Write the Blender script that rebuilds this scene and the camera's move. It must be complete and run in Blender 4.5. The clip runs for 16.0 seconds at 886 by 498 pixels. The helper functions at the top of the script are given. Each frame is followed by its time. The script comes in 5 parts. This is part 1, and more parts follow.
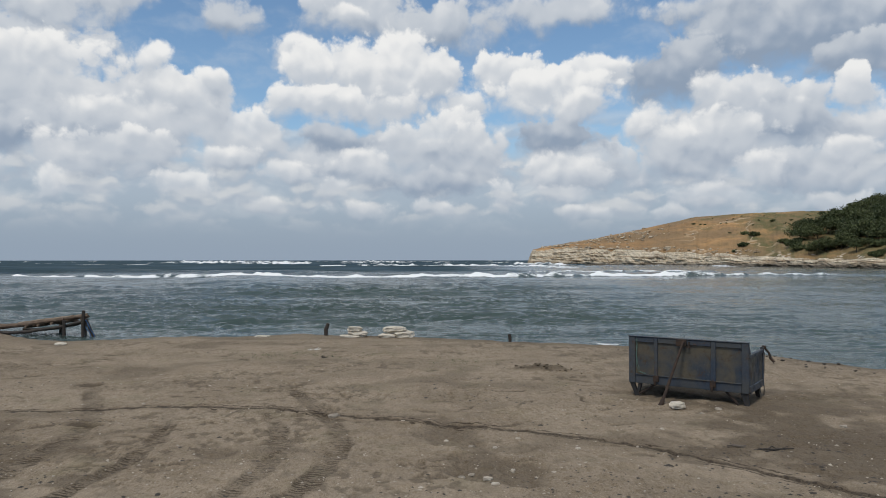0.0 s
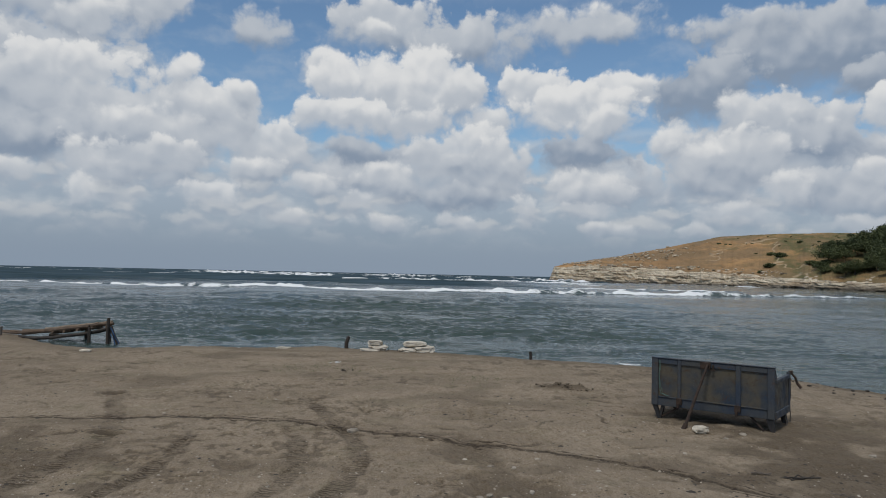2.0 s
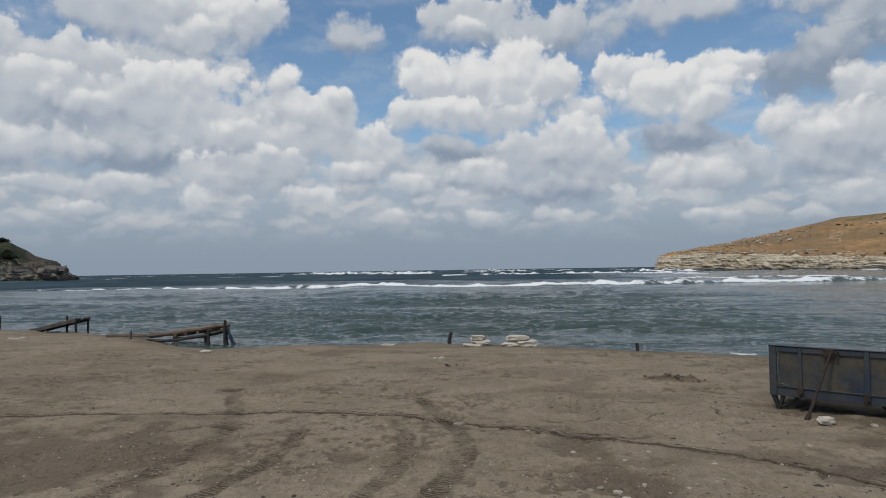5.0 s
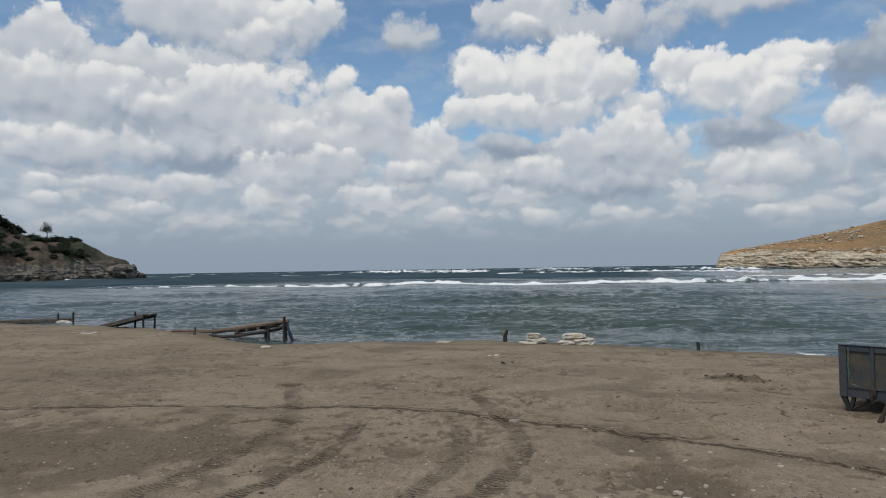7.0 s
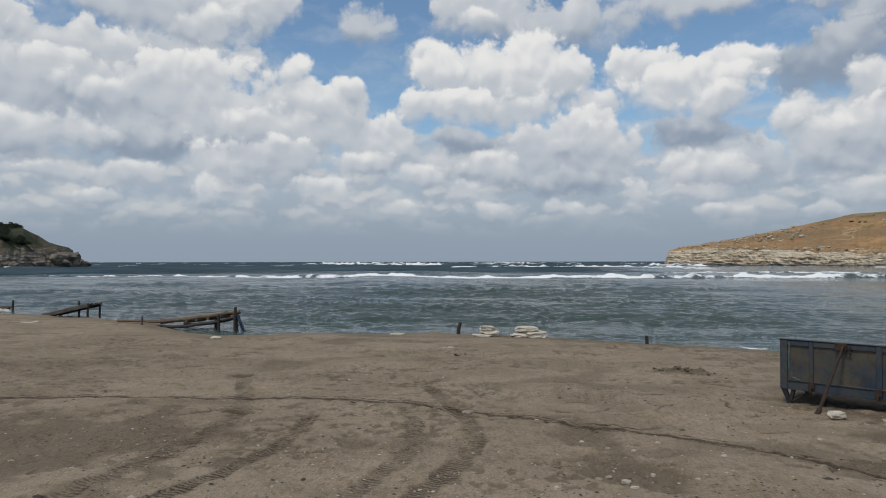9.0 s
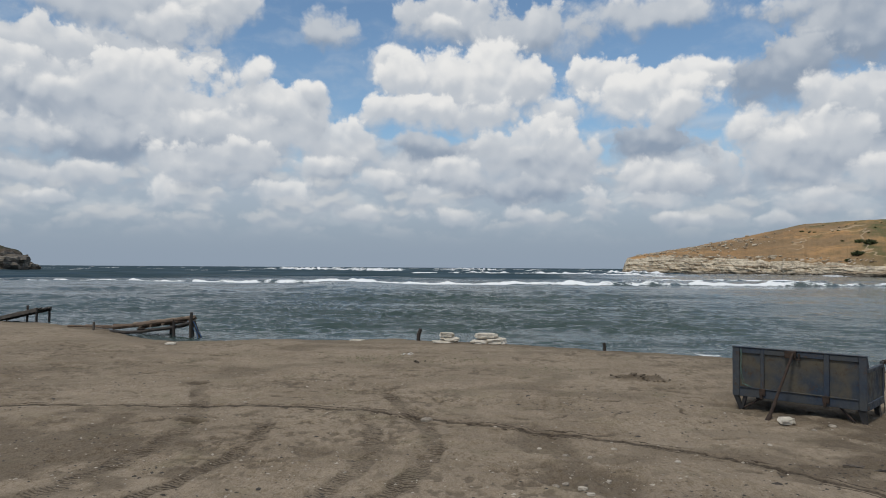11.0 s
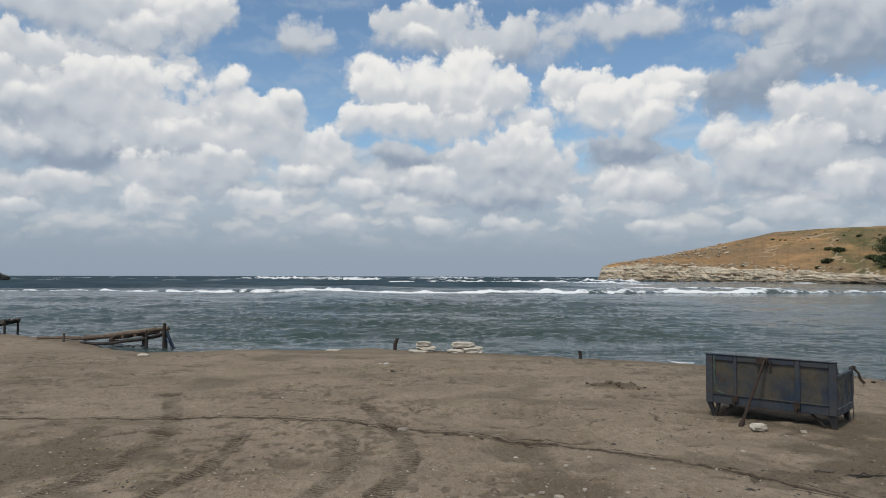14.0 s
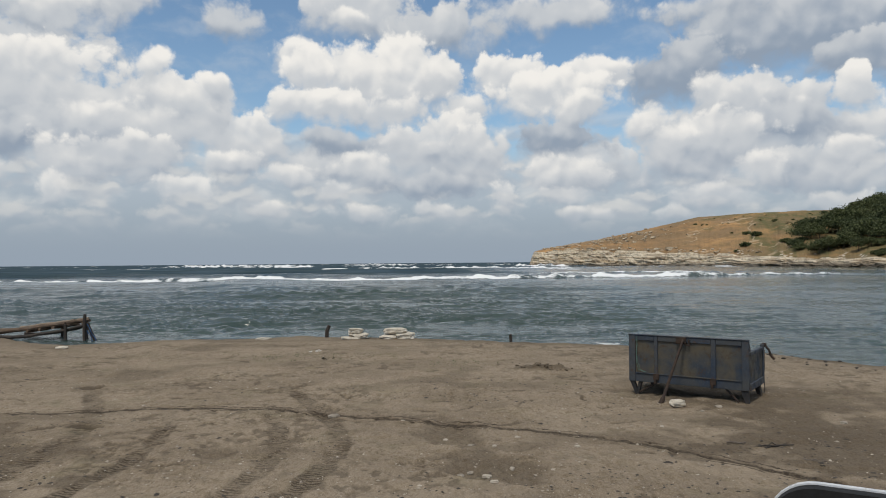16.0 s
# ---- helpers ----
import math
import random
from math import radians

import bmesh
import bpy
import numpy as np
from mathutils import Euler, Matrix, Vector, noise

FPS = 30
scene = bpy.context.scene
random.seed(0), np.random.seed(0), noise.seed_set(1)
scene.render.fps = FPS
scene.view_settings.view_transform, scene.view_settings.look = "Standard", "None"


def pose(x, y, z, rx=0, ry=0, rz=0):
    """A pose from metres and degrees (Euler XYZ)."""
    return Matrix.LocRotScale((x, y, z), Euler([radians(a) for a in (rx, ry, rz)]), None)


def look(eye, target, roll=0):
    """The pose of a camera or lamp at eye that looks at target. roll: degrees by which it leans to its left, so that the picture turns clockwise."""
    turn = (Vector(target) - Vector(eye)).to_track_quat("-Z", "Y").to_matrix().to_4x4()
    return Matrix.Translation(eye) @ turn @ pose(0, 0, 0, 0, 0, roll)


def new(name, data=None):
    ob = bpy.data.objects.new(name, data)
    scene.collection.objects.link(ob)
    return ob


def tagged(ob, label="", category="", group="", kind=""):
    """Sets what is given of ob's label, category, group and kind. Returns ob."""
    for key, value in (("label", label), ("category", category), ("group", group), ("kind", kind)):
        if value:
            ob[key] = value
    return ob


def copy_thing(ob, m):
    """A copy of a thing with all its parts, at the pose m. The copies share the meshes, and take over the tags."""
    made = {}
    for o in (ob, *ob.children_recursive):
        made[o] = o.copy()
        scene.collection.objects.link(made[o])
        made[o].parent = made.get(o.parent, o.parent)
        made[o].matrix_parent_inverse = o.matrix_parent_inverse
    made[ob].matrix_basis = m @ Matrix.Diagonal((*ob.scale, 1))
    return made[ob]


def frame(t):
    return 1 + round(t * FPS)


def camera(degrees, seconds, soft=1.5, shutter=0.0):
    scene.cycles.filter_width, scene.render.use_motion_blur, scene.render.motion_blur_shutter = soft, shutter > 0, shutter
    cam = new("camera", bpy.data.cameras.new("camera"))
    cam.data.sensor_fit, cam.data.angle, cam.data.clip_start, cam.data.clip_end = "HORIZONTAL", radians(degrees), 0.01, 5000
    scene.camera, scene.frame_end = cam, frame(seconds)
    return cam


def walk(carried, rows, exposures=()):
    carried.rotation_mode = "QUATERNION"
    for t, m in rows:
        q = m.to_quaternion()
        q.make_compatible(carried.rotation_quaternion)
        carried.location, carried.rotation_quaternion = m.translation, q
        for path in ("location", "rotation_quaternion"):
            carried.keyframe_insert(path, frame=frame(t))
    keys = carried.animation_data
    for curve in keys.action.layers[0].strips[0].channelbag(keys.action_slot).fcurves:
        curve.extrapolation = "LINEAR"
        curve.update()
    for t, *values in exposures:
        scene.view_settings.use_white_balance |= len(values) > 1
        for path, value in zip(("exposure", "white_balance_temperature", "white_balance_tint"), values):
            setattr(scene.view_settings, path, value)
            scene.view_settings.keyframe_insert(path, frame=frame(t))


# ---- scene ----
# The camera, held inside a parked car: it turns and barely shifts.
cam = camera(63.77, 16.0, soft=1.0)
EYE = 2.2
# seconds, then the shift in metres and yaw, pitch and roll in degrees
PATH = [(0, 0.009, -0.023, 0.013, 0.00, 0.89, 0.01), (0.5, 0.003, 0.006, 0.027, 0.69, 1.75, -2.06), (1, 0.009, 0.005, 0.038, 1.15, 1.68, -2.73), (1.5, -0.000, 0.023, 0.050, 1.51, 1.94, -2.56), (2, -0.002, -0.005, 0.041, 1.73, 2.03, -1.22), (2.5, 0.009, -0.009, 0.032, 1.96, 2.01, -0.59), (3, 0.000, -0.007, 0.045, 2.09, 1.89, -0.22), (3.5, -0.005, -0.014, 0.024, 2.82, 2.01, -0.05), (4, -0.011, -0.015, 0.023, 5.50, 2.03, 0.56), (4.5, 0.001, -0.000, 0.017, 8.60, 1.76, 0.84), (5, -0.005, -0.001, 0.008, 9.72, 1.67, 0.89), (7.5, -0.002, 0.011, -0.020, 14.56, 1.60, 0.91), (8, -0.023, -0.008, -0.019, 11.87, 1.77, 0.72), (8.5, -0.022, -0.002, -0.030, 10.79, 1.41, 0.01), (9, -0.027, 0.000, -0.038, 10.47, 1.00, 0.09), (11.5, -0.013, 0.012, -0.022, 6.96, 1.54, -0.34), (12, -0.013, 0.011, -0.023, 6.99, 0.81, -0.15), (12.5, -0.012, 0.011, -0.020, 7.01, 1.21, -0.51), (13, -0.014, -0.002, -0.018, 6.99, 1.93, -0.41), (13.5, -0.010, 0.020, -0.017, 6.42, 2.19, -0.12), (14, -0.003, 0.007, -0.016, 5.48, 2.19, -0.13), (14.5, 0.006, 0.010, -0.027, 4.47, 2.04, 0.07), (15, 0.022, -0.001, -0.019, 2.65, 2.18, 0.05), (15.5, 0.046, -0.002, -0.015, 0.85, 1.94, 0.07), (16, 0.057, -0.027, -0.031, 0.16, 1.09, 0.47),]
walk(cam, [(t, pose(x, y, EYE + z, 90 + pitch, roll, yaw)) for t, x, y, z, yaw, pitch, roll in PATH],
     exposures=[(0, 0.06, 6500, 10), (0.5, -0.02, 6480, 10), (1, -0.11, 6420, 10), (1.5, -0.21, 6400, 10), (2.5, -0.19, 6430, 10), (5, -0.15, 6480, 10), (7.5, -0.05, 6530, 10), (9, -0.06, 6540, 10),
                (11.5, -0.02, 6520, 10), (13, -0.01, 6510, 10), (14, 0.03, 6600, 10), (14.5, 0.05, 6690, 10), (15.5, 0.05, 6740, 10), (16, 0.07, 6800, 10)])

# ---- sky, clouds and sun ----
SUN_HEIGHT, SUN_TURN = 60.0, 205.0  # degrees; the turn is clockwise from the view ahead
# Clouds, far to near: degrees to the right, degrees up, half width, half height, how bright
BANKS = [(-37.5, 12.2, 12.1, 4.4, -0.15), (-26.4, 10.6, 8.3, 3.0, -0.1), (23.4, 9.1, 8.4, 3.0, -0.2), (-3.8, 7.9, 9.0, 2.2, -0.15), (11.5, 7.6, 4.6, 1.7, -0.15)]
HIGH = [(-6.5, 19.2, 4.7, 1.9, -0.1), (-0.2, 18.3, 4.1, 1.9, -0.25), (8.0, 19.3, 5.5, 1.2, -0.05), (-7.9, 19.0, 1.3, 0.6, 0.35), (-16.7, 18.3, 1.8, 1.3, -0.3), (21.9, 18.2, 4.1, 1.1, -0.45), (26.8, 16.4, 8.6, 2.8, -0.85), (31.0, 14.0, 4.1, 1.6, -0.8), (18.3, 14.2, 3.7, 2.5, -0.95)]
HIGH_LEFT = [(-35.6, 15.1, 10.5, 2.0, -0.05), (-43.8, 14.7, 3.3, 2.6, -0.05), (-44.4, 16.4, 1.9, 1.9, 0.1), (-42.7, 16.6, 1.2, 1.5, 0.1), (-34.4, 18.7, 4.6, 2.4, 0), (-29.4, 19.1, 4.4, 2.3, -0.05), (-25.5, 18.9, 1.9, 1.9, 0.1), (-23.3, 19.6, 1.1, 1.3, 0.15), (-28.6, 17.6, 2.4, 1.3, 0), (-38.1, 14.5, 2.2, 0.5, -0.7), (-36.8, 16.2, 2.8, 1.6, 0.3), (-31.5, 8.7, 4.3, 1.1, -0.9), (-43.4, 12.8, 4.0, 2.3, -0.05), (-37.9, 12.9, 4.7, 2.0, -0.1), (-33.6, 12.4, 4.6, 1.2, 0.15), (-31.5, 14.2, 2.4, 1.4, 0.3), (-29.4, 13.9, 4.4, 1.9, 0.4), (-45.5, 9.6, 1.6, 1.1, 0.1), (-42.7, 8.4, 4.4, 0.8, -0.15), (-40.2, 9.6, 3.9, 1.2, 0.15)]
HEAPS = [(-8.8, 9.8, 3.4, 0.9, -0.75), (-3.8, 14.5, 4.9, 3.0, 0.45), (-7.0, 15.0, 3.0, 2.4, 0.5), (-11.8, 15.9, 1.2, 1.2, 0.5), (-10.7, 14.5, 1.9, 1.7, 0.4), (-10.1, 12.4, 3.6, 1.5, 0.35), (-0.2, 14.3, 1.7, 2.4, 0.25), (-4.3, 11.9, 4.3, 1.1, 0.15), (9.3, 9.8, 3.4, 1.4, -0.9), (5.5, 14.8, 3.0, 1.5, 0.5), (11.9, 14.6, 2.3, 1.6, 0.5), (13.9, 14.9, 0.8, 0.8, 0.3), (8.8, 13.3, 4.2, 1.9, 0.45), (10.6, 11.9, 3.1, 1.3, 0.2)]
RIGHT = [(1.6, 12.1, 1.7, 1.2, 0.2), (-0.2, 9.7, 4.1, 2.2, 0.05), (2.5, 9.0, 1.7, 1.7, 0), (-1.1, 6.1, 3.0, 0.9, -0.85), (-6.1, 7.9, 2.1, 0.9, 0.35), (10.2, 6.3, 3.3, 0.8, 0), (8.8, 7.2, 3.0, 1.0, 0.35), (4.8, 9.9, 0.6, 0.9, 0.3), (27.1, 11.2, 2.4, 1.5, -0.1), (23.8, 12.3, 2.5, 1.6, 0.15), (20.9, 12.4, 1.7, 1.3, 0.3), (30.3, 11.6, 1.3, 1.5, 0.35), (31.1, 9.7, 1.3, 1.3, 0.2), (26.1, 9.9, 3.5, 1.2, -0.6), (20.3, 8.9, 4.2, 2.0, -0.05), (15.8, 10.2, 1.8, 1.2, 0.3), (17.9, 8.8, 1.6, 1.2, 0.1)]
LEFT = [(-15.7, 9.5, 3.0, 2.2, 0.1), (-20.6, 10.2, 3.8, 1.9, 0.05), (-18.8, 12.4, 2.6, 1.7, 0.3), (-21.1, 12.8, 2.3, 1.5, 0.4), (-22.3, 14.5, 1.3, 1.1, 0.5), (-17.5, 13.3, 1.1, 0.9, 0.1), (-24.6, 10.6, 2.9, 1.3, 0.15), (-24.6, 8.0, 5.0, 1.5, -0.1), (-28.6, 7.9, 1.8, 1.2, 0.3), (-20.0, 5.8, 1.8, 0.9, 0.4), (-28.8, 5.3, 1.0, 1.2, 0.3), (-33.8, 6.5, 2.3, 0.8, 0.25), (-36.4, 5.0, 1.9, 0.4, 0.25), (-43.2, 6.6, 1.5, 0.5, 0.2), (-43.4, 5.1, 1.0, 0.5, 0.15), (-12.5, 6.9, 2.2, 0.8, 0.2), (-38.7, 6.6, 1.8, 0.6, 0.1), (-17.5, 8.0, 2.6, 0.7, 0.1), (-13.8, 4.4, 0.9, 0.5, 0.2)]
LOW = [(29.3, 5.9, 3.0, 1.1, -0.15), (26.8, 6.9, 2.4, 1.5, -0.2), (29.6, 7.7, 1.6, 0.9, 0.2), (23.4, 6.7, 1.8, 1.2, 0.25), (-8.3, 5.9, 1.2, 0.8, 0.25), (4.8, 5.2, 1.5, 1.1, 0.2), (9.7, 5.2, 1.9, 0.6, 0.1), (11.0, 3.6, 1.7, 0.5, 0.15), (17.7, 3.6, 1.4, 0.5, 0.2), (-0.6, 4.2, 1.7, 0.7, 0.2), (-6.5, 3.9, 1.9, 0.6, 0.1), (21.1, 4.9, 2.6, 0.8, 0), (29.3, 4.2, 1.6, 0.6, 0.1)]
world = bpy.data.worlds.new("sky")
scene.world = world
world.use_nodes = True
wt = world.node_tree
wt.nodes.clear()


def wn(kind, **sockets):
    node = wt.nodes.new(kind)
    for key, value in sockets.items():
        if key.startswith("i"):
            slot = node.inputs[int(key[1:])]
            if isinstance(value, bpy.types.NodeSocket):
                wt.links.new(value, slot)
            else:
                slot.default_value = value
    return node


def wmath(op, a, b=0.0, c=0.0):
    node = wn("ShaderNodeMath", i0=a, i1=b, i2=c)
    node.operation = op
    return node.outputs[0]


def wvec(op, a, b=(0, 0, 0), c=(0, 0, 0)):
    node = wn("ShaderNodeVectorMath", i0=a, i1=b, i2=c)
    node.operation = op
    return node.outputs["Value" if op == "LENGTH" else "Vector"]


def wrange(value, a, b, c=0.0, d=1.0, smooth=True):
    node = wn("ShaderNodeMapRange", i0=value, i1=a, i2=b, i3=c, i4=d)
    node.interpolation_type = "SMOOTHSTEP" if smooth else "LINEAR"
    return node.outputs[0]


def wmix(factor, a, b):
    node = wt.nodes.new("ShaderNodeMix")
    node.data_type = "RGBA"
    for slot, value in ((0, factor), (6, a), (7, b)):
        if isinstance(value, bpy.types.NodeSocket):
            wt.links.new(value, node.inputs[slot])
        else:
            node.inputs[slot].default_value = value
    return node.outputs[2]


def wnoise(vector, scale, detail, rough=0.55, colour=False):
    node = wn("ShaderNodeTexNoise", i0=vector)
    node.inputs["Scale"].default_value = scale
    node.inputs["Detail"].default_value = detail
    node.inputs["Roughness"].default_value = rough
    return node.outputs["Color" if colour else "Fac"]


def wcells(vector, scale, soft=0.0):
    node = wn("ShaderNodeTexVoronoi", i0=vector)
    node.voronoi_dimensions = "2D"
    if soft:
        node.feature = "SMOOTH_F1"
        node.inputs["Smoothness"].default_value = soft
    node.inputs["Scale"].default_value = scale
    return wmath("SUBTRACT", 0.48, node.outputs["Distance"])


def build_sky():
    way = wt.nodes.new("ShaderNodeTexCoord").outputs["Generated"]
    split = wn("ShaderNodeSeparateXYZ", i0=way)
    x, y, z = split.outputs
    right = wmath("MULTIPLY", wmath("ARCTAN2", x, y), 57.2958)
    up = wmath("MULTIPLY", wmath("ARCSINE", z), 57.2958)
    place = wn("ShaderNodeCombineXYZ", i0=right, i1=up, i2=0.0).outputs[0]
    air = wt.nodes.new("ShaderNodeTexSky")
    air.sky_type = "NISHITA"
    air.sun_disc = False
    air.sun_elevation, air.sun_rotation = radians(SUN_HEIGHT), radians(SUN_TURN)
    air.dust_density, air.ozone_density = 0.4, 2.5
    clear = wvec("MULTIPLY", air.outputs[0], (0.105, 0.115, 0.115))
    # slow bends, then round billows in three sizes
    bend = wvec("MULTIPLY", wvec("SUBTRACT", wnoise(place, 0.30, 3.0, 0.5, True), (0.5, 0.5, 0.5)), (2.2, 1.6, 0))
    bent = wvec("ADD", place, bend)
    fray = wmath("SUBTRACT", wnoise(place, 1.5, 5.0, 0.62), 0.5)

    def billow(at):
        return wmath("MULTIPLY_ADD", wcells(at, 0.36, 0.5), 0.80, wmath("MULTIPLY", wcells(at, 0.85, 0.45), 0.36))

    swell = billow(bent)
    curls = wmath("MULTIPLY_ADD", wcells(bent, 1.9, 0.2), 0.18, wmath("MULTIPLY", wcells(bent, 4.2, 0.2), 0.08))
    fluff = wmath("MULTIPLY_ADD", fray, 0.40, wmath("ADD", swell, curls))
    lit = wmath("SUBTRACT", swell, billow(wvec("ADD", bent, (-0.25, 0.7, 0))))
    lit = wmath("MULTIPLY_ADD", curls, 0.20, wmath("MULTIPLY_ADD", fray, 0.25, lit))
    # the thin grey deck towards the horizon, and broken cloud over the rest of the sky
    flat = wnoise(wvec("MULTIPLY", bent, (0.16, 0.42, 0)), 1.0, 4.0, 0.5)
    deck = wrange(wmath("MULTIPLY_ADD", flat, -9.0, wmath("MULTIPLY_ADD", swell, -2.0, up)), 7.2, 2.2)
    veil = wmix(wrange(up, 0.0, 9.0), (0.275, 0.34, 0.425, 1), (0.41, 0.47, 0.545, 1))
    veil = wmix(wmath("MULTIPLY", wrange(wmath("MULTIPLY_ADD", lit, 0.25, flat), 0.42, 0.66), wrange(up, 1.0, 8.0)), veil, (0.60, 0.63, 0.66, 1))
    wisp = wrange(wmath("MULTIPLY_ADD", fray, 0.15, flat), 0.46, 0.74, 0.0, 0.35)
    clear = wmix(wisp, clear, (0.50, 0.56, 0.63, 1))
    colour = wmix(wmath("MULTIPLY", deck, 0.92), clear, veil)
    # small low clouds in rows far off, fading into the haze
    rows = wvec("MULTIPLY", bent, (0.85, 1.7, 0))
    small = wmath("MULTIPLY_ADD", fray, 0.5, wmath("MULTIPLY_ADD", flat, 0.9, billow(rows)))
    far = wmath("MULTIPLY", wrange(small, 0.36, 0.72), wmath("MULTIPLY", wrange(up, 1.6, 4.5), wrange(up, 13.0, 8.0)))
    gleam = wrange(wmath("SUBTRACT", billow(rows), billow(wvec("ADD", rows, (-0.2, 0.9, 0)))), -0.25, 0.30)
    colour = wmix(wmath("MULTIPLY", far, 0.65), colour, wmix(gleam, (0.38, 0.435, 0.51, 1), (0.62, 0.635, 0.645, 1)))
    broken = wmath("MULTIPLY", wrange(fluff, -0.10, 0.10), wrange(up, 20.5, 26.0))
    colour = wmix(wmath("MULTIPLY", broken, 0.9), colour, (0.62, 0.64, 0.67, 1))
    for u, v, wide, high, bright in BANKS + HIGH + HIGH_LEFT + HEAPS + RIGHT + LEFT + LOW:
        here = wvec("MULTIPLY_ADD", colour, (1e-6, 1e-6, 1e-6), bent)  # one cloud after the other, far to near
        q = wvec("MULTIPLY_ADD", here, (1 / wide, 1 / high, 0), (-u / wide, -v / high, 0))
        height = wn("ShaderNodeSeparateXYZ", i0=q).outputs[1]
        reach = wmath("MULTIPLY_ADD", fluff, -min(1.3, 0.50 + 0.8 / high), wvec("LENGTH", q))
        soft = wrange(height, -0.8, 0.35, 0.55, 0.15 if high > 1.3 else 0.35)  # crisp crowns over soft bases
        mask = wrange(reach, wmath("ADD", 0.95, soft), wmath("SUBTRACT", 0.95, soft))
        shine = wmath("MULTIPLY_ADD", lit, 0.80, wmath("MULTIPLY_ADD", height, 0.55, 0.02 + 0.75 * bright))
        body = wmix(wrange(shine, -0.95, 0.05), (0.26, 0.325, 0.42, 1), (0.52, 0.56, 0.61, 1))
        body = wmix(wrange(shine, -0.05, 0.95), body, (0.82, 0.82, 0.81, 1))
        faint = min(0.97, 0.35 + 0.062 * v)
        colour = wmix(wmath("MULTIPLY", mask, faint), colour, body)
    haze = wrange(up, 5.0, 0.0, 0.0, 0.92)
    colour = wmix(haze, colour, (0.275, 0.34, 0.425, 1))
    back = wn("ShaderNodeBackground", i0=colour, i1=1.0)
    wn("ShaderNodeOutputWorld", i0=back.outputs[0])


build_sky()
sun_data = bpy.data.lights.new("sun", "SUN")
sun_data.energy, sun_data.angle, sun_data.color = 1.9, radians(10), (1.0, 0.95, 0.87)
sun = new("sun", sun_data)
a, e = radians(SUN_TURN), radians(SUN_HEIGHT)
sun.matrix_world = look((0, 0, 60), (-math.sin(a) * math.cos(e) * 10, -math.cos(a) * math.cos(e) * 10, 60 - math.sin(e) * 10))

# ---- helpers for meshes ----
def part(name, bm, material, parent=None, label="", smooth=False):
    """One mesh object from a bmesh, under a thing or a part."""
    data = bpy.data.meshes.new(name)
    if smooth:
        for face in bm.faces:
            face.smooth = True
    bm.to_mesh(data)
    bm.free()
    data.materials.append(material)
    ob = new(name, data)
    ob.parent = parent
    return tagged(ob, label)


def sheet(name, co, faces, material, parent=None, fields=(), smooth=True):
    """One mesh object from arrays; fields are named values, one a vertex."""
    data = bpy.data.meshes.new(name)
    data.vertices.add(len(co))
    data.vertices.foreach_set("co", np.asarray(co, np.float32).ravel())
    n = faces.shape[1]
    data.loops.add(faces.size)
    data.loops.foreach_set("vertex_index", faces.ravel().astype(np.int32))
    data.polygons.add(len(faces))
    data.polygons.foreach_set("loop_start", np.arange(0, faces.size, n, dtype=np.int32))
    if smooth:
        data.polygons.foreach_set("use_smooth", np.ones(len(faces), bool))
    data.update(calc_edges=True)
    for field, values in fields:
        data.attributes.new(field, "FLOAT", "POINT").data.foreach_set("value", np.asarray(values, np.float32).ravel())
    data.materials.append(material)
    ob = new(name, data)
    ob.parent = parent
    return ob


def grid_faces(rows, cols, close=False):
    i, j = np.meshgrid(np.arange(rows - 1), np.arange(cols if close else cols - 1), indexing="ij")
    k = (j + 1) % cols
    return np.stack([i * cols + j, i * cols + k, (i + 1) * cols + k, (i + 1) * cols + j], -1).reshape(-1, 4)


def empty(name, m, label, category, group="", kind=""):
    ob = new(name)
    ob.empty_display_size = 0.2
    ob.matrix_world = m
    return tagged(ob, label, category, group, kind)


def block(bm, lo, hi, bevel=0.0, m=None):
    """A box from corner lo to corner hi, its edges rounded."""
    size = [hi[k] - lo[k] for k in range(3)]
    mid = [(hi[k] + lo[k]) / 2 for k in range(3)]
    t = Matrix.Translation(mid) @ Matrix.Diagonal((*size, 1))
    made = bmesh.ops.create_cube(bm, size=1.0, matrix=t if m is None else m @ t)
    if bevel:
        edges = list({e for v in made["verts"] for e in v.link_edges})
        bmesh.ops.bevel(bm, geom=edges, offset=bevel, segments=1, affect="EDGES", profile=0.5)


def rod(bm, a, b, ra, rb, sides=8, bend=0.0, steps=1, seed=0):
    """A tapered, slightly crooked round bar from a to b."""
    rnd = random.Random(seed)
    a, b = Vector(a), Vector(b)
    turn = (b - a).to_track_quat("Z", "Y").to_matrix()
    rings = []
    for i in range(steps + 1):
        f = i / steps
        off = Vector((rnd.uniform(-1, 1), rnd.uniform(-1, 1), 0)) * bend * math.sin(math.pi * f)
        r = ra + (rb - ra) * f
        c = a.lerp(b, f) + turn @ off
        rings.append([bm.verts.new(c + turn @ Vector((math.cos(2 * math.pi * k / sides) * r * rnd.uniform(0.93, 1.07),
                                                      math.sin(2 * math.pi * k / sides) * r * rnd.uniform(0.93, 1.07), 0)))
                      for k in range(sides)])
    for p, q in zip(rings, rings[1:]):
        for k in range(sides):
            bm.faces.new((p[k], p[(k + 1) % sides], q[(k + 1) % sides], q[k]))
    bm.faces.new(rings[0][::-1])
    bm.faces.new(rings[-1])


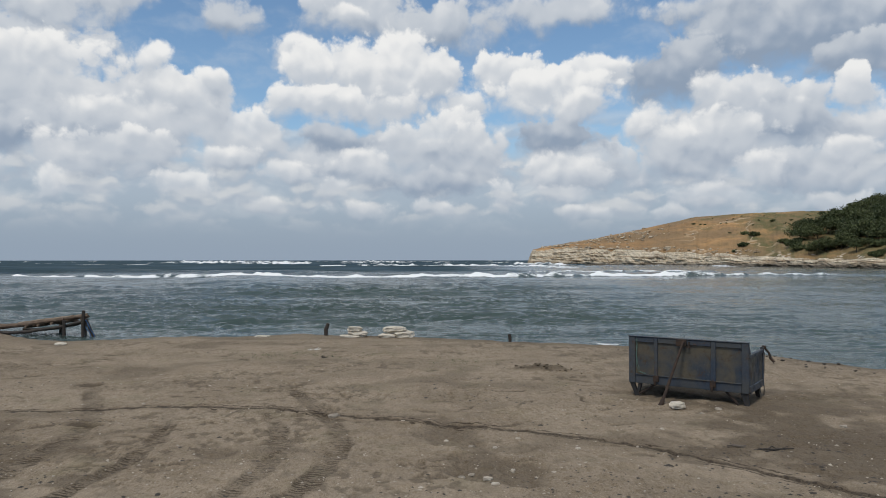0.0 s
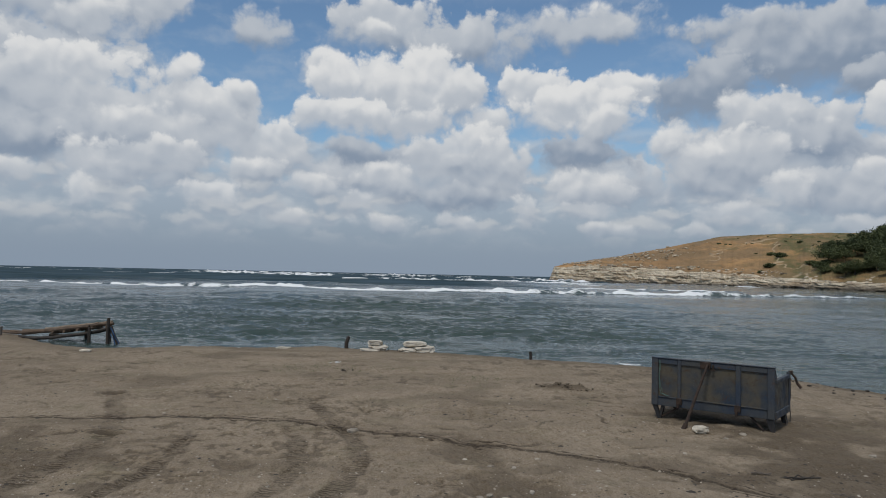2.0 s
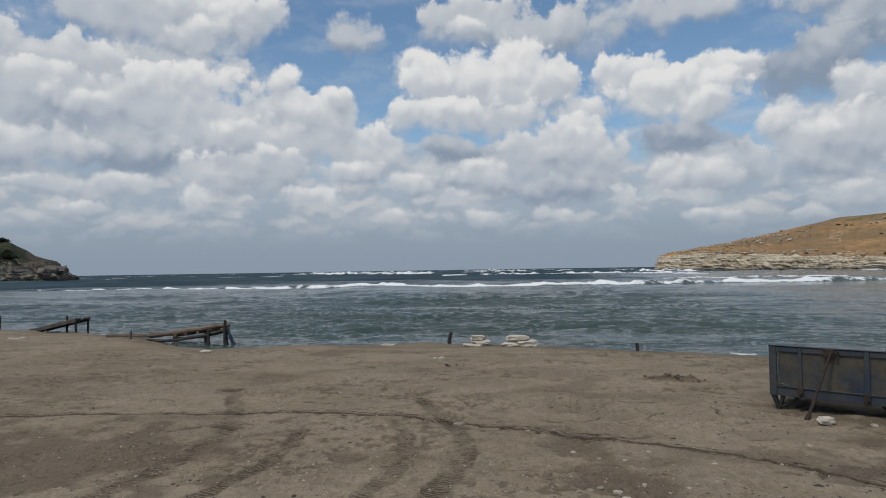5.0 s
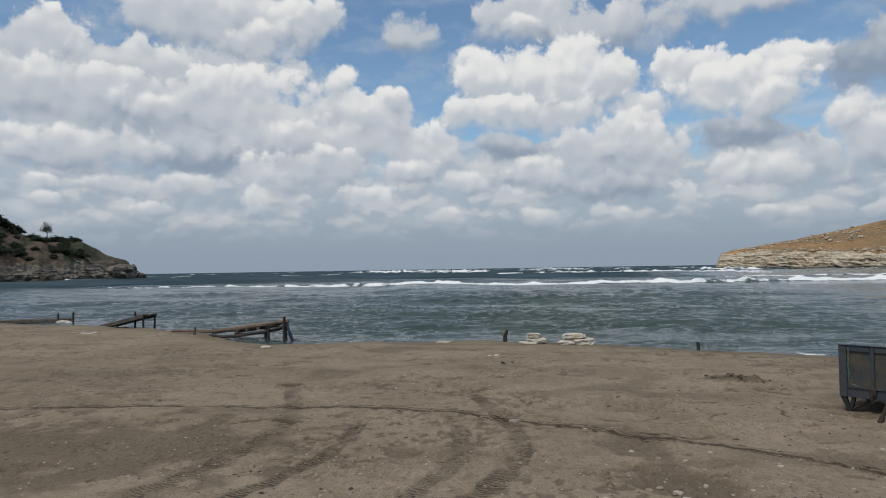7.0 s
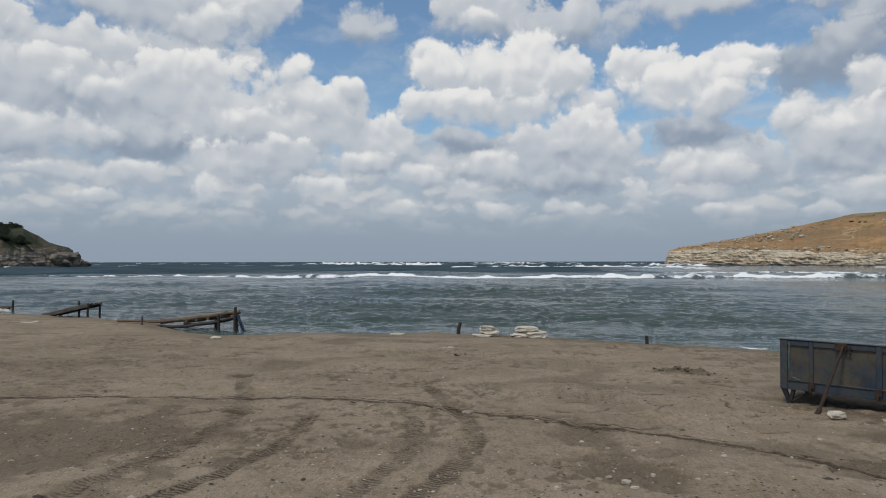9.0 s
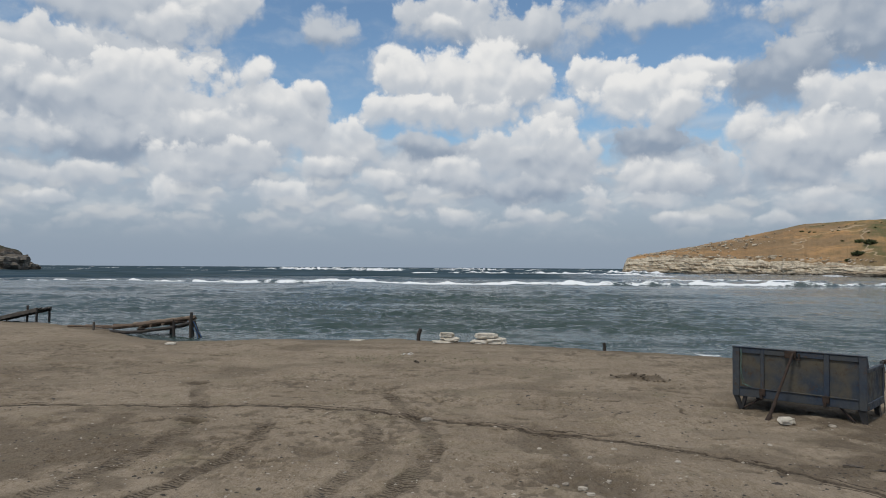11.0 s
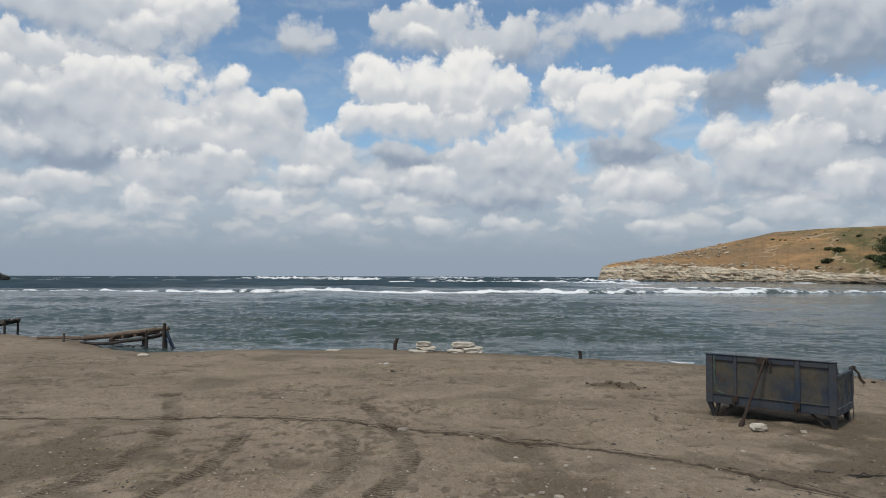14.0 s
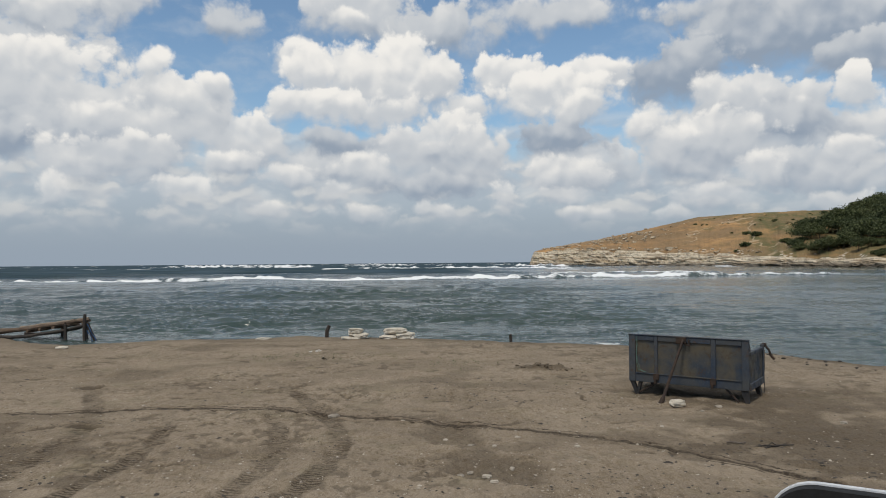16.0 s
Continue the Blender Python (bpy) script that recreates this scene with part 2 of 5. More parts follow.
def lump(bm, size, seed, rough=0.25, sub=2, at=(0, 0, 0), flat=False, freq=1.3):
    """An irregular stone of that size, its lowest point at height 0 of at."""
    made = bmesh.ops.create_icosphere(bm, subdivisions=sub, radius=0.5)
    off = Vector((seed * 7.13, seed * 3.7, seed * 1.9))
    for v in made["verts"]:
        d = v.co.normalized()
        n = noise.fractal(d * freq + off, 0.9, 2.1, 3)
        p = d * (0.5 + rough * 0.5 * n)
        if flat:
            p = Vector([math.copysign(abs(c * 2) ** 0.72 / 2, c) for c in p])
        v.co = Vector((p.x * size[0], p.y * size[1], p.z * size[2]))
    low = min(v.co.z for v in made["verts"])
    for v in made["verts"]:
        v.co += Vector((at[0], at[1], at[2] - low))


# ---- repeatable noise over arrays ----
def speck(ix, iy, seed):
    n = (ix.astype(np.int64) * 374761393 + iy.astype(np.int64) * 668265263 + seed * 1442695041) & 0xFFFFFFFF
    n = ((n ^ (n >> 13)) * 1274126177) & 0xFFFFFFFF
    return ((n ^ (n >> 16)) & 0xFFFF) / 32767.5 - 1.0


def rough(x, y, seed=0):
    fx, fy = np.floor(x), np.floor(y)
    u, v = x - fx, y - fy
    u, v = u * u * u * (u * (u * 6 - 15) + 10), v * v * v * (v * (v * 6 - 15) + 10)
    p = speck(fx, fy, seed) * (1 - u) + speck(fx + 1, fy, seed) * u
    q = speck(fx, fy + 1, seed) * (1 - u) + speck(fx + 1, fy + 1, seed) * u
    return p * (1 - v) + q * v


def fbm(x, y, octaves=4, seed=0, gain=0.5):
    total, amp = 0.0, 1.0
    for k in range(octaves):
        total = total + amp * rough(x, y, seed + k * 17)
        x, y, amp = x * 2.03 + 11.3, y * 2.03 - 7.7, amp * gain
    return total


def ease(x, a, b):
    f = np.clip((x - a) / (b - a), 0, 1)
    return f * f * (3 - 2 * f)


def along(x, y, points):
    """Distance to a smooth line through the points, and the length along it."""
    pts = [points[0]] + list(points) + [points[-1]]
    line = []
    for p0, p1, p2, p3 in zip(pts, pts[1:], pts[2:], pts[3:]):
        for f in (0, 0.25, 0.5, 0.75):
            line.append([0.5 * (2 * b + (c - a) * f + (2 * a - 5 * b + 4 * c - d) * f * f + (3 * b - a - 3 * c + d) * f ** 3)
                         for a, b, c, d in zip(p0, p1, p2, p3)])
    line.append(list(points[-1]))
    best, where, gone = np.full(x.shape, 1e9), np.zeros(x.shape), 0.0
    for (ax, ay), (bx, by) in zip(line, line[1:]):
        dx, dy = bx - ax, by - ay
        length = math.hypot(dx, dy) + 1e-9
        f = np.clip(((x - ax) * dx + (y - ay) * dy) / length ** 2, 0, 1)
        ox, oy = x - ax - f * dx, y - ay - f * dy
        d = np.hypot(ox, oy) * np.where(dx * oy - dy * ox < 0, -1, 1)
        near = np.abs(d) < np.abs(best)
        best, where = np.where(near, d, best), np.where(near, gone + f * length, where)
        gone += length
    return best, where


# ---- materials ----
class Nodes:
    """Shortcuts for building one material's nodes."""

    def __init__(self, name):
        self.mat = bpy.data.materials.new(name)
        self.mat.use_nodes = True
        self.tree = self.mat.node_tree
        self.bsdf = next(n for n in self.tree.nodes if n.type == "BSDF_PRINCIPLED")

    def put(self, slot, value):
        if isinstance(value, bpy.types.NodeSocket):
            self.tree.links.new(value, slot)
        else:
            slot.default_value = value

    def set(self, **values):
        for key, value in values.items():
            self.put(self.bsdf.inputs[key.replace("_", " ")], value)
        return self.mat

    def coords(self, space="Object", scale=(1, 1, 1), jitter=False):
        p = self.tree.nodes.new("ShaderNodeTexCoord").outputs[space]
        if jitter:
            info = self.tree.nodes.new("ShaderNodeObjectInfo")
            p = self.vec("ADD", p, self.vec("MULTIPLY", info.outputs["Random"], (31.0, 17.0, 23.0)))
        return self.vec("MULTIPLY", p, scale)

    def where(self):
        return self.tree.nodes.new("ShaderNodeNewGeometry").outputs["Position"]

    def vec(self, op, a, b=(0, 0, 0)):
        n = self.tree.nodes.new("ShaderNodeVectorMath")
        n.operation = op
        self.put(n.inputs[0], a)
        self.put(n.inputs[1], b)
        return n.outputs[0]

    def math(self, op, a, b=0.0, c=0.0):
        n = self.tree.nodes.new("ShaderNodeMath")
        n.operation = op
        for k, v in enumerate((a, b, c)):
            self.put(n.inputs[k], v)
        return n.outputs[0]

    def noise(self, p, scale, detail=4.0, rough=0.55, distort=0.0):
        n = self.tree.nodes.new("ShaderNodeTexNoise")
        self.put(n.inputs["Vector"], p)
        for key, v in (("Scale", scale), ("Detail", detail), ("Roughness", rough), ("Distortion", distort)):
            n.inputs[key].default_value = v
        return n.outputs["Fac"]

    def cells(self, p, scale, feature="F1"):
        n = self.tree.nodes.new("ShaderNodeTexVoronoi")
        n.feature = feature
        self.put(n.inputs["Vector"], p)
        n.inputs["Scale"].default_value = scale
        return n.outputs["Distance"]

    def range(self, v, a, b, c=0.0, d=1.0):
        n = self.tree.nodes.new("ShaderNodeMapRange")
        n.interpolation_type = "SMOOTHSTEP"
        for k, q in enumerate((v, a, b, c, d)):
            self.put(n.inputs[k], q)
        return n.outputs[0]

    def mix(self, f, a, b):
        n = self.tree.nodes.new("ShaderNodeMix")
        n.data_type = "RGBA"
        for k, v in ((0, f), (6, a), (7, b)):
            self.put(n.inputs[k], (*v, 1) if isinstance(v, tuple) and len(v) == 3 else v)
        return n.outputs[2]

    def field(self, name):
        n = self.tree.nodes.new("ShaderNodeAttribute")
        n.attribute_name = name
        return n.outputs["Fac"]

    def bump(self, height, strength, distance):
        n = self.tree.nodes.new("ShaderNodeBump")
        n.inputs["Strength"].default_value = strength
        n.inputs["Distance"].default_value = distance
        self.put(n.inputs["Height"], height)
        self.put(self.bsdf.inputs["Normal"], n.outputs[0])


def sand_material():
    k = Nodes("beach_sand")
    p = k.where()
    broad = k.noise(k.vec("MULTIPLY", p, (1, 1.6, 1)), 0.35, 5.0, 0.6)
    mottle = k.noise(k.vec("MULTIPLY", p, (1, 0.8, 1)), 2.4, 6.0, 0.66)
    pock = k.noise(k.vec("MULTIPLY", p, (1, 0.6, 1)), 9.0, 5.0, 0.68)
    grain = k.noise(p, 75.0, 3.0, 0.7)
    crumb = k.noise(k.vec("MULTIPLY", p, (1, 0.6, 1)), 27.0, 4.0, 0.7)
    c = k.mix(k.range(broad, 0.34, 0.66), (0.185, 0.147, 0.107), (0.270, 0.219, 0.161))
    busy = k.range(k.noise(k.vec("MULTIPLY", p, (0.5, 0.8, 1)), 1.0, 4.0, 0.6), 0.40, 0.62, 0.45, 1.0)
    c = k.mix(k.math("MULTIPLY", busy, k.range(mottle, 0.52, 0.60, 0.0, 0.5)), c, (0.175, 0.132, 0.085))
    c = k.mix(k.math("MULTIPLY", busy, k.range(pock, 0.54, 0.60, 0.0, 0.75)), c, (0.125, 0.092, 0.056))
    c = k.mix(k.math("MULTIPLY", busy, k.range(crumb, 0.52, 0.60, 0.0, 0.7)), c, (0.120, 0.088, 0.054))
    c = k.mix(k.range(crumb, 0.44, 0.30, 0.0, 0.5), c, (0.36, 0.295, 0.215))
    c = k.mix(k.range(grain, 0.42, 0.66, 0.0, 0.65), c, (0.34, 0.28, 0.205))
    c = k.mix(k.range(k.cells(p, 9.0), 0.045, 0.02, 0.0, 0.7), c, (0.52, 0.46, 0.38))
    c = k.mix(k.range(k.cells(k.vec("ADD", p, (5.3, 2.1, 0)), 7.0), 0.075, 0.04, 0.0, 0.8), c, (0.075, 0.055, 0.038))
    green = k.math("MULTIPLY", k.range(k.noise(p, 1.1, 4.0), 0.54, 0.70), 0.25)
    c = k.mix(green, c, (0.16, 0.145, 0.085))
    # Mask of damp sand and of shade painted into pits, scuffs and the rut.
    damp_shade = k.field("damp_shade")
    c = k.mix(k.math("MULTIPLY", damp_shade, 0.94), c, (0.040, 0.029, 0.019))
    # tyre tread: slanting bars and wavy grooves
    across, wobble = k.field("across"), k.noise(p, 9.0, 3.0, 0.6)
    slant = k.math("MULTIPLY_ADD", k.math("ABSOLUTE", across), 26.0, k.math("MULTIPLY", wobble, 9.0))
    bars = k.range(k.math("SINE", k.math("MULTIPLY_ADD", k.field("rolled"), 105.0, slant)), 0.0, 0.75)
    grooves = k.range(k.math("ABSOLUTE", k.math("SINE", k.math("MULTIPLY_ADD", across, 62.0, k.math("MULTIPLY", wobble, 5.0)))), 0.45, 0.10)
    worn = k.range(k.noise(p, 3.5, 3.0, 0.6), 0.36, 0.52, 0.25, 1.0)
    lug = k.math("MULTIPLY", k.math("MULTIPLY", k.math("MAXIMUM", bars, k.math("MULTIPLY", grooves, 0.3)), worn), k.field("tread"))
    c = k.mix(k.math("MULTIPLY", lug, 0.86), c, (0.050, 0.038, 0.026))
    # the long wheel rut: shaded groove painted dark, with finer lines beside it
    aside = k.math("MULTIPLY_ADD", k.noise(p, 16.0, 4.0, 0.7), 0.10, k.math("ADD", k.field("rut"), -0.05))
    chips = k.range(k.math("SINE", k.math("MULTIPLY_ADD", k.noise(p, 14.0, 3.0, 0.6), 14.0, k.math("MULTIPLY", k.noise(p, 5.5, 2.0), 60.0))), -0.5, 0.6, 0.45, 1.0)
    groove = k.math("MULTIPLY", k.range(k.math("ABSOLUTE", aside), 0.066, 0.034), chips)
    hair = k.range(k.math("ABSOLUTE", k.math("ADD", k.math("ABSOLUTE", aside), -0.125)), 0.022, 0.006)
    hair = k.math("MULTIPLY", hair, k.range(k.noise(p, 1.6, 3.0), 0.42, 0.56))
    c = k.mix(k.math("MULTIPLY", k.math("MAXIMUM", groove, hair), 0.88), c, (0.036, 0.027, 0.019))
    r = k.range(damp_shade, 0.3, 1.0, 0.92, 0.85)
    k.bump(k.math("MULTIPLY_ADD", lug, -0.5, k.math("MULTIPLY_ADD", crumb, 0.5, k.math("MULTIPLY_ADD", mottle, 1.6, pock))), 0.9, 0.035)
    return k.set(Base_Color=c, Roughness=r, Specular_IOR_Level=0.1)


def water_material():
    k = Nodes("sea_water")
    p = k.where()
    # deep follows distance, not depth; far colour stands in for reflected sky
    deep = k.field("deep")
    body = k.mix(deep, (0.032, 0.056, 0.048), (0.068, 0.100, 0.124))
    streak = k.noise(k.vec("MULTIPLY", p, (0.016, 0.085, 0)), 1.0, 5.0, 0.7)
    body = k.mix(k.math("MULTIPLY", deep, k.range(streak, 0.42, 0.62)), body, (0.036, 0.062, 0.085))
    patch = k.noise(k.vec("MULTIPLY", p, (0.05, 0.12, 0)), 1.0, 3.0)
    body = k.mix(k.range(patch, 0.35, 0.65, 0.0, 0.5), body, (0.040, 0.058, 0.056))
    lace = k.noise(k.vec("MULTIPLY", p, (1.6, 0.8, 4.0)), 1.2, 8.0, 0.72, 0.4)
    foam = k.range(k.math("ADD", k.field("foam"), k.math("MULTIPLY_ADD", lace, 1.2, -0.60)), 0.38, 0.66)
    c = k.mix(foam, body, (0.78, 0.80, 0.80))
    small = k.noise(k.vec("MULTIPLY", p, (0.42, 1.6, 1)), 2.6, 5.0, 0.64, 0.2)
    chop = k.noise(k.vec("MULTIPLY", p, (0.16, 0.42, 1)), 1.0, 4.0, 0.6, 0.3)
    k.bump(k.math("MULTIPLY_ADD", k.math("MULTIPLY", chop, k.range(deep, 0.4, 1.0)), 11.0, small), 0.9, 0.065)
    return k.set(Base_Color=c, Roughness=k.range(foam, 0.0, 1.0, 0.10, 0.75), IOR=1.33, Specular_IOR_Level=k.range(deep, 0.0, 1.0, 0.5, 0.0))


def plain(name, dark, light, scale, rough, bump=0.4, depth=0.01, stretch=(1, 1, 1), third=None, metal=0.0, edge=(0.35, 0.65), jitter=True):
    """A two-scale mottled surface with fine relief; third is a stain's colour."""
    k = Nodes(name)
    p = k.coords("Object", stretch, jitter)
    big, fine = k.noise(p, scale, 4.0, 0.6), k.noise(p, scale * 7.0, 4.0, 0.65)
    c = k.mix(k.range(k.math("MULTIPLY_ADD", fine, 0.5, k.math("MULTIPLY", big, 0.75)), edge[0] + 0.1, edge[1] + 0.15), dark, light)
    if third:
        c = k.mix(k.range(k.noise(p, scale * 2.3, 5.0, 0.7, 0.5), 0.54, 0.70, 0.0, 0.85), c, third)
    k.bump(k.math("MULTIPLY_ADD", big, 2.0, fine), bump, depth)
    return k.set(Base_Color=c, Roughness=k.range(fine, 0.3, 0.7, rough - 0.08, min(1.0, rough + 0.08)), Metallic=metal)


def cliff_material(name, pale, mid, dark, tilt):
    """Layered rock; the beds sink by tilt metres for each metre to the right."""
    k = Nodes(name)
    p = k.where()
    split = k.tree.nodes.new("ShaderNodeSeparateXYZ")
    k.put(split.inputs[0], p)
    x, y, z = split.outputs
    warp = k.noise(k.vec("MULTIPLY", p, (0.03, 0.03, 0.1)), 1.0, 3.0, 0.5)
    level = k.math("MULTIPLY_ADD", warp, 2.4, k.math("MULTIPLY_ADD", x, tilt, z))
    join = k.tree.nodes.new("ShaderNodeCombineXYZ")
    for slot, value in zip(join.inputs, (k.math("MULTIPLY", x, 0.05), k.math("MULTIPLY", y, 0.05), level)):
        k.put(slot, value)
    beds = k.noise(k.vec("MULTIPLY", join.outputs[0], (1, 1, 1.5)), 1.0, 4.0, 0.7)
    lines = k.noise(k.vec("MULTIPLY", join.outputs[0], (2.2, 2.2, 5.6)), 1.0, 4.0, 0.7)
    blotch = k.noise(k.vec("MULTIPLY", p, (0.09, 0.09, 0.30)), 1.0, 6.0, 0.7)
    chunk = k.noise(k.vec("MULTIPLY", p, (0.7, 0.7, 0.9)), 1.0, 5.0, 0.7)
    c = k.mix(k.range(beds, 0.42, 0.54), mid, pale)
    c = k.mix(k.range(chunk, 0.46, 0.66, 0.0, 0.55), c, mid)
    c = k.mix(k.range(lines, 0.54, 0.62, 0.0, 0.85), c, dark)
    c = k.mix(k.range(blotch, 0.55, 0.70, 0.0, 0.75), c, dark)
    c = k.mix(k.range(k.math("MULTIPLY_ADD", chunk, 2.4, z), 3.0, 1.3, 0.0, 0.85), c, (0.045, 0.036, 0.026))
    k.bump(k.math("ADD", k.math("MULTIPLY", lines, -1.0), chunk), 0.9, 0.7)
    return k.set(Base_Color=c, Roughness=0.88)


def hill_material(name, dry, tan, green, dark, cover):
    k = Nodes(name)
    p = k.where()
    broad = k.noise(k.vec("MULTIPLY", p, (0.016, 0.016, 0.05)), 1.0, 5.0, 0.6, 0.4)
    tuft = k.noise(k.vec("MULTIPLY", p, (0.30, 0.10, 0.45)), 1.0, 6.0, 0.72)
    c = k.mix(k.range(broad, 0.38, 0.62), dry, tan)
    faded = k.noise(k.vec("MULTIPLY", p, (0.011, 0.011, 0.09)), 1.0, 5.0, 0.65, 0.8)
    c = k.mix(k.range(faded, 0.42, 0.60, 0.0, 0.8), c, cover)
    c = k.mix(k.range(tuft, 0.44, 0.66, 0.0, 0.75), c, dark)
    c = k.mix(k.math("MULTIPLY", k.field("green"), k.range(tuft, 0.30, 0.60, 0.35, 1.0)), c, green)
    trail = k.noise(k.vec("MULTIPLY", p, (0.022, 0.022, 0.06)), 1.0, 3.0, 0.5)
    line = k.range(k.math("ABSOLUTE", k.math("SUBTRACT", trail, 0.5)), 0.010, 0.003)
    c = k.mix(k.math("MULTIPLY", line, k.math("MULTIPLY", k.field("trail"), 0.6)), c, (0.46, 0.36, 0.24))
    c = k.mix(k.math("MULTIPLY", k.field("stony"), k.range(k.cells(k.vec("MULTIPLY", p, (1, 1, 1)), 0.42), 0.42, 0.22)), c, (0.55, 0.50, 0.42))
    k.bump(tuft, 0.8, 0.7)
    return k.set(Base_Color=c, Roughness=0.95, Specular_IOR_Level=0.1)


def leaf_material(name, dark, light):
    k = Nodes(name)
    p = k.coords("Object", (1, 1, 1), True)
    info = k.tree.nodes.new("ShaderNodeObjectInfo").outputs["Random"]
    geo = k.tree.nodes.new("ShaderNodeNewGeometry").outputs["Random Per Island"]
    c = k.mix(k.math("MULTIPLY_ADD", geo, 0.6, k.math("MULTIPLY", info, 0.4)), dark, light)
    c = k.mix(k.range(k.noise(p, 0.8, 3.0), 0.4, 0.7, 0.0, 0.5), c, dark)
    return k.set(Base_Color=c, Roughness=0.7, Specular_IOR_Level=0.2)


def paint_material(name, paint, stain, rust):
    """Old weathered paint: faded, streaked downwards and rusting through."""
    k = Nodes(name)
    p = k.coords("Object", (1, 1, 1), True)
    fade = k.noise(p, 2.2, 4.0, 0.6)
    streak = k.noise(k.vec("MULTIPLY", p, (9.0, 9.0, 1.1)), 1.0, 4.0, 0.65)
    spots = k.noise(p, 7.0, 6.0, 0.75, 0.3)
    c = k.mix(k.range(fade, 0.34, 0.66), paint, stain)
    c = k.mix(k.range(streak, 0.50, 0.72, 0.0, 0.55), c, stain)
    c = k.mix(k.range(spots, 0.56, 0.66, 0.0, 0.85), c, rust)
    c = k.mix(k.range(k.noise(p, 45.0, 4.0, 0.7), 0.58, 0.75, 0.0, 0.35), c, (0.20, 0.19, 0.17))
    k.bump(k.math("ADD", spots, fade), 0.35, 0.006)
    return k.set(Base_Color=c, Roughness=k.range(spots, 0.4, 0.65, 0.52, 0.85), Metallic=0.0)


SAND = sand_material()
WATER = water_material()
CLIFF_PALE = cliff_material("layered_limestone", (0.72, 0.63, 0.48), (0.40, 0.31, 0.205), (0.095, 0.074, 0.052), 0.035)
CLIFF_DARK = cliff_material("grey_brown_rock", (0.230, 0.205, 0.165), (0.130, 0.110, 0.086), (0.042, 0.036, 0.030), -0.05)
HILL_DRY = hill_material("dry_grass_hill", (0.320, 0.195, 0.095), (0.480, 0.280, 0.122), (0.120, 0.112, 0.052), (0.195, 0.130, 0.070), (0.205, 0.148, 0.088))
HILL_DARK = hill_material("dark_scrub_hill", (0.090, 0.068, 0.050), (0.120, 0.088, 0.060), (0.030, 0.040, 0.022), (0.050, 0.040, 0.030), (0.110, 0.092, 0.070))
LEAF = leaf_material("oak_leaves", (0.030, 0.044, 0.020), (0.120, 0.135, 0.055))
LEAF_DARK = leaf_material("dark_leaves", (0.024, 0.033, 0.020), (0.060, 0.072, 0.040))
BARK = plain("tree_bark", (0.045, 0.036, 0.028), (0.11, 0.09, 0.07), 3.0, 0.9)
STONE_WHITE = plain("white_limestone", (0.40, 0.36, 0.29), (0.66, 0.60, 0.50), 3.5, 0.85, 0.6, 0.02, (1, 1, 1), (0.33, 0.29, 0.22))
PEBBLE = plain("beach_pebbles", (0.20, 0.17, 0.13), (0.44, 0.39, 0.32), 2.5, 0.85)
WOOD_WET = plain("dark_wet_wood", (0.018, 0.014, 0.011), (0.055, 0.042, 0.032), 4.0, 0.75, 0.6, 0.01, (1, 1, 0.25))
WOOD_LOG = plain("weathered_logs", (0.060, 0.040, 0.026), (0.150, 0.100, 0.066), 4.0, 0.85, 0.6, 0.015, (1, 1, 1), (0.19, 0.15, 0.11))
WOOD_PALE = plain("pale_split_planks", (0.13, 0.095, 0.065), (0.26, 0.20, 0.14), 5.0, 0.85, 0.5, 0.01)
WOOD_GREY = plain("grey_planks", (0.055, 0.046, 0.038), (0.125, 0.105, 0.085), 5.0, 0.85, 0.5, 0.01)
PAINT = paint_material("faded_blue_paint", (0.020, 0.034, 0.058), (0.050, 0.053, 0.054), (0.066, 0.040, 0.026))
PANEL = paint_material("stained_panel_paint", (0.018, 0.032, 0.052), (0.080, 0.067, 0.044), (0.062, 0.038, 0.022))
RUST = plain("rusty_steel", (0.020, 0.014, 0.011), (0.055, 0.032, 0.020), 9.0, 0.9, 0.6, 0.006)
DARK_STEEL = plain("dark_worn_steel", (0.010, 0.011, 0.013), (0.034, 0.029, 0.025), 8.0, 0.75, 0.5, 0.006)
ROPE_GREEN = plain("green_rope", (0.05, 0.10, 0.085), (0.12, 0.19, 0.16), 20.0, 0.8)
ROPE_BLUE = plain("blue_rope", (0.02, 0.06, 0.14), (0.05, 0.12, 0.25), 20.0, 0.8)
PLASTIC = plain("bleached_plastic", (0.50, 0.49, 0.46), (0.72, 0.71, 0.68), 6.0, 0.6)
TWIG = plain("grey_driftwood", (0.060, 0.048, 0.038), (0.14, 0.115, 0.09), 8.0, 0.9)
WEED = plain("dull_beach_weed", (0.050, 0.060, 0.025), (0.115, 0.120, 0.055), 5.0, 0.9)
DARK_LITTER = plain("dark_seaweed", (0.022, 0.018, 0.014), (0.06, 0.05, 0.04), 6.0, 0.9)
CAR_BLACK = plain("black_car_plastic", (0.004, 0.004, 0.004), (0.007, 0.007, 0.007), 30.0, 0.8, 0.2, 0.001)
CAR_SILVER = plain("silver_car_paint", (0.55, 0.56, 0.57), (0.66, 0.67, 0.68), 12.0, 0.32, 0.05, 0.001)

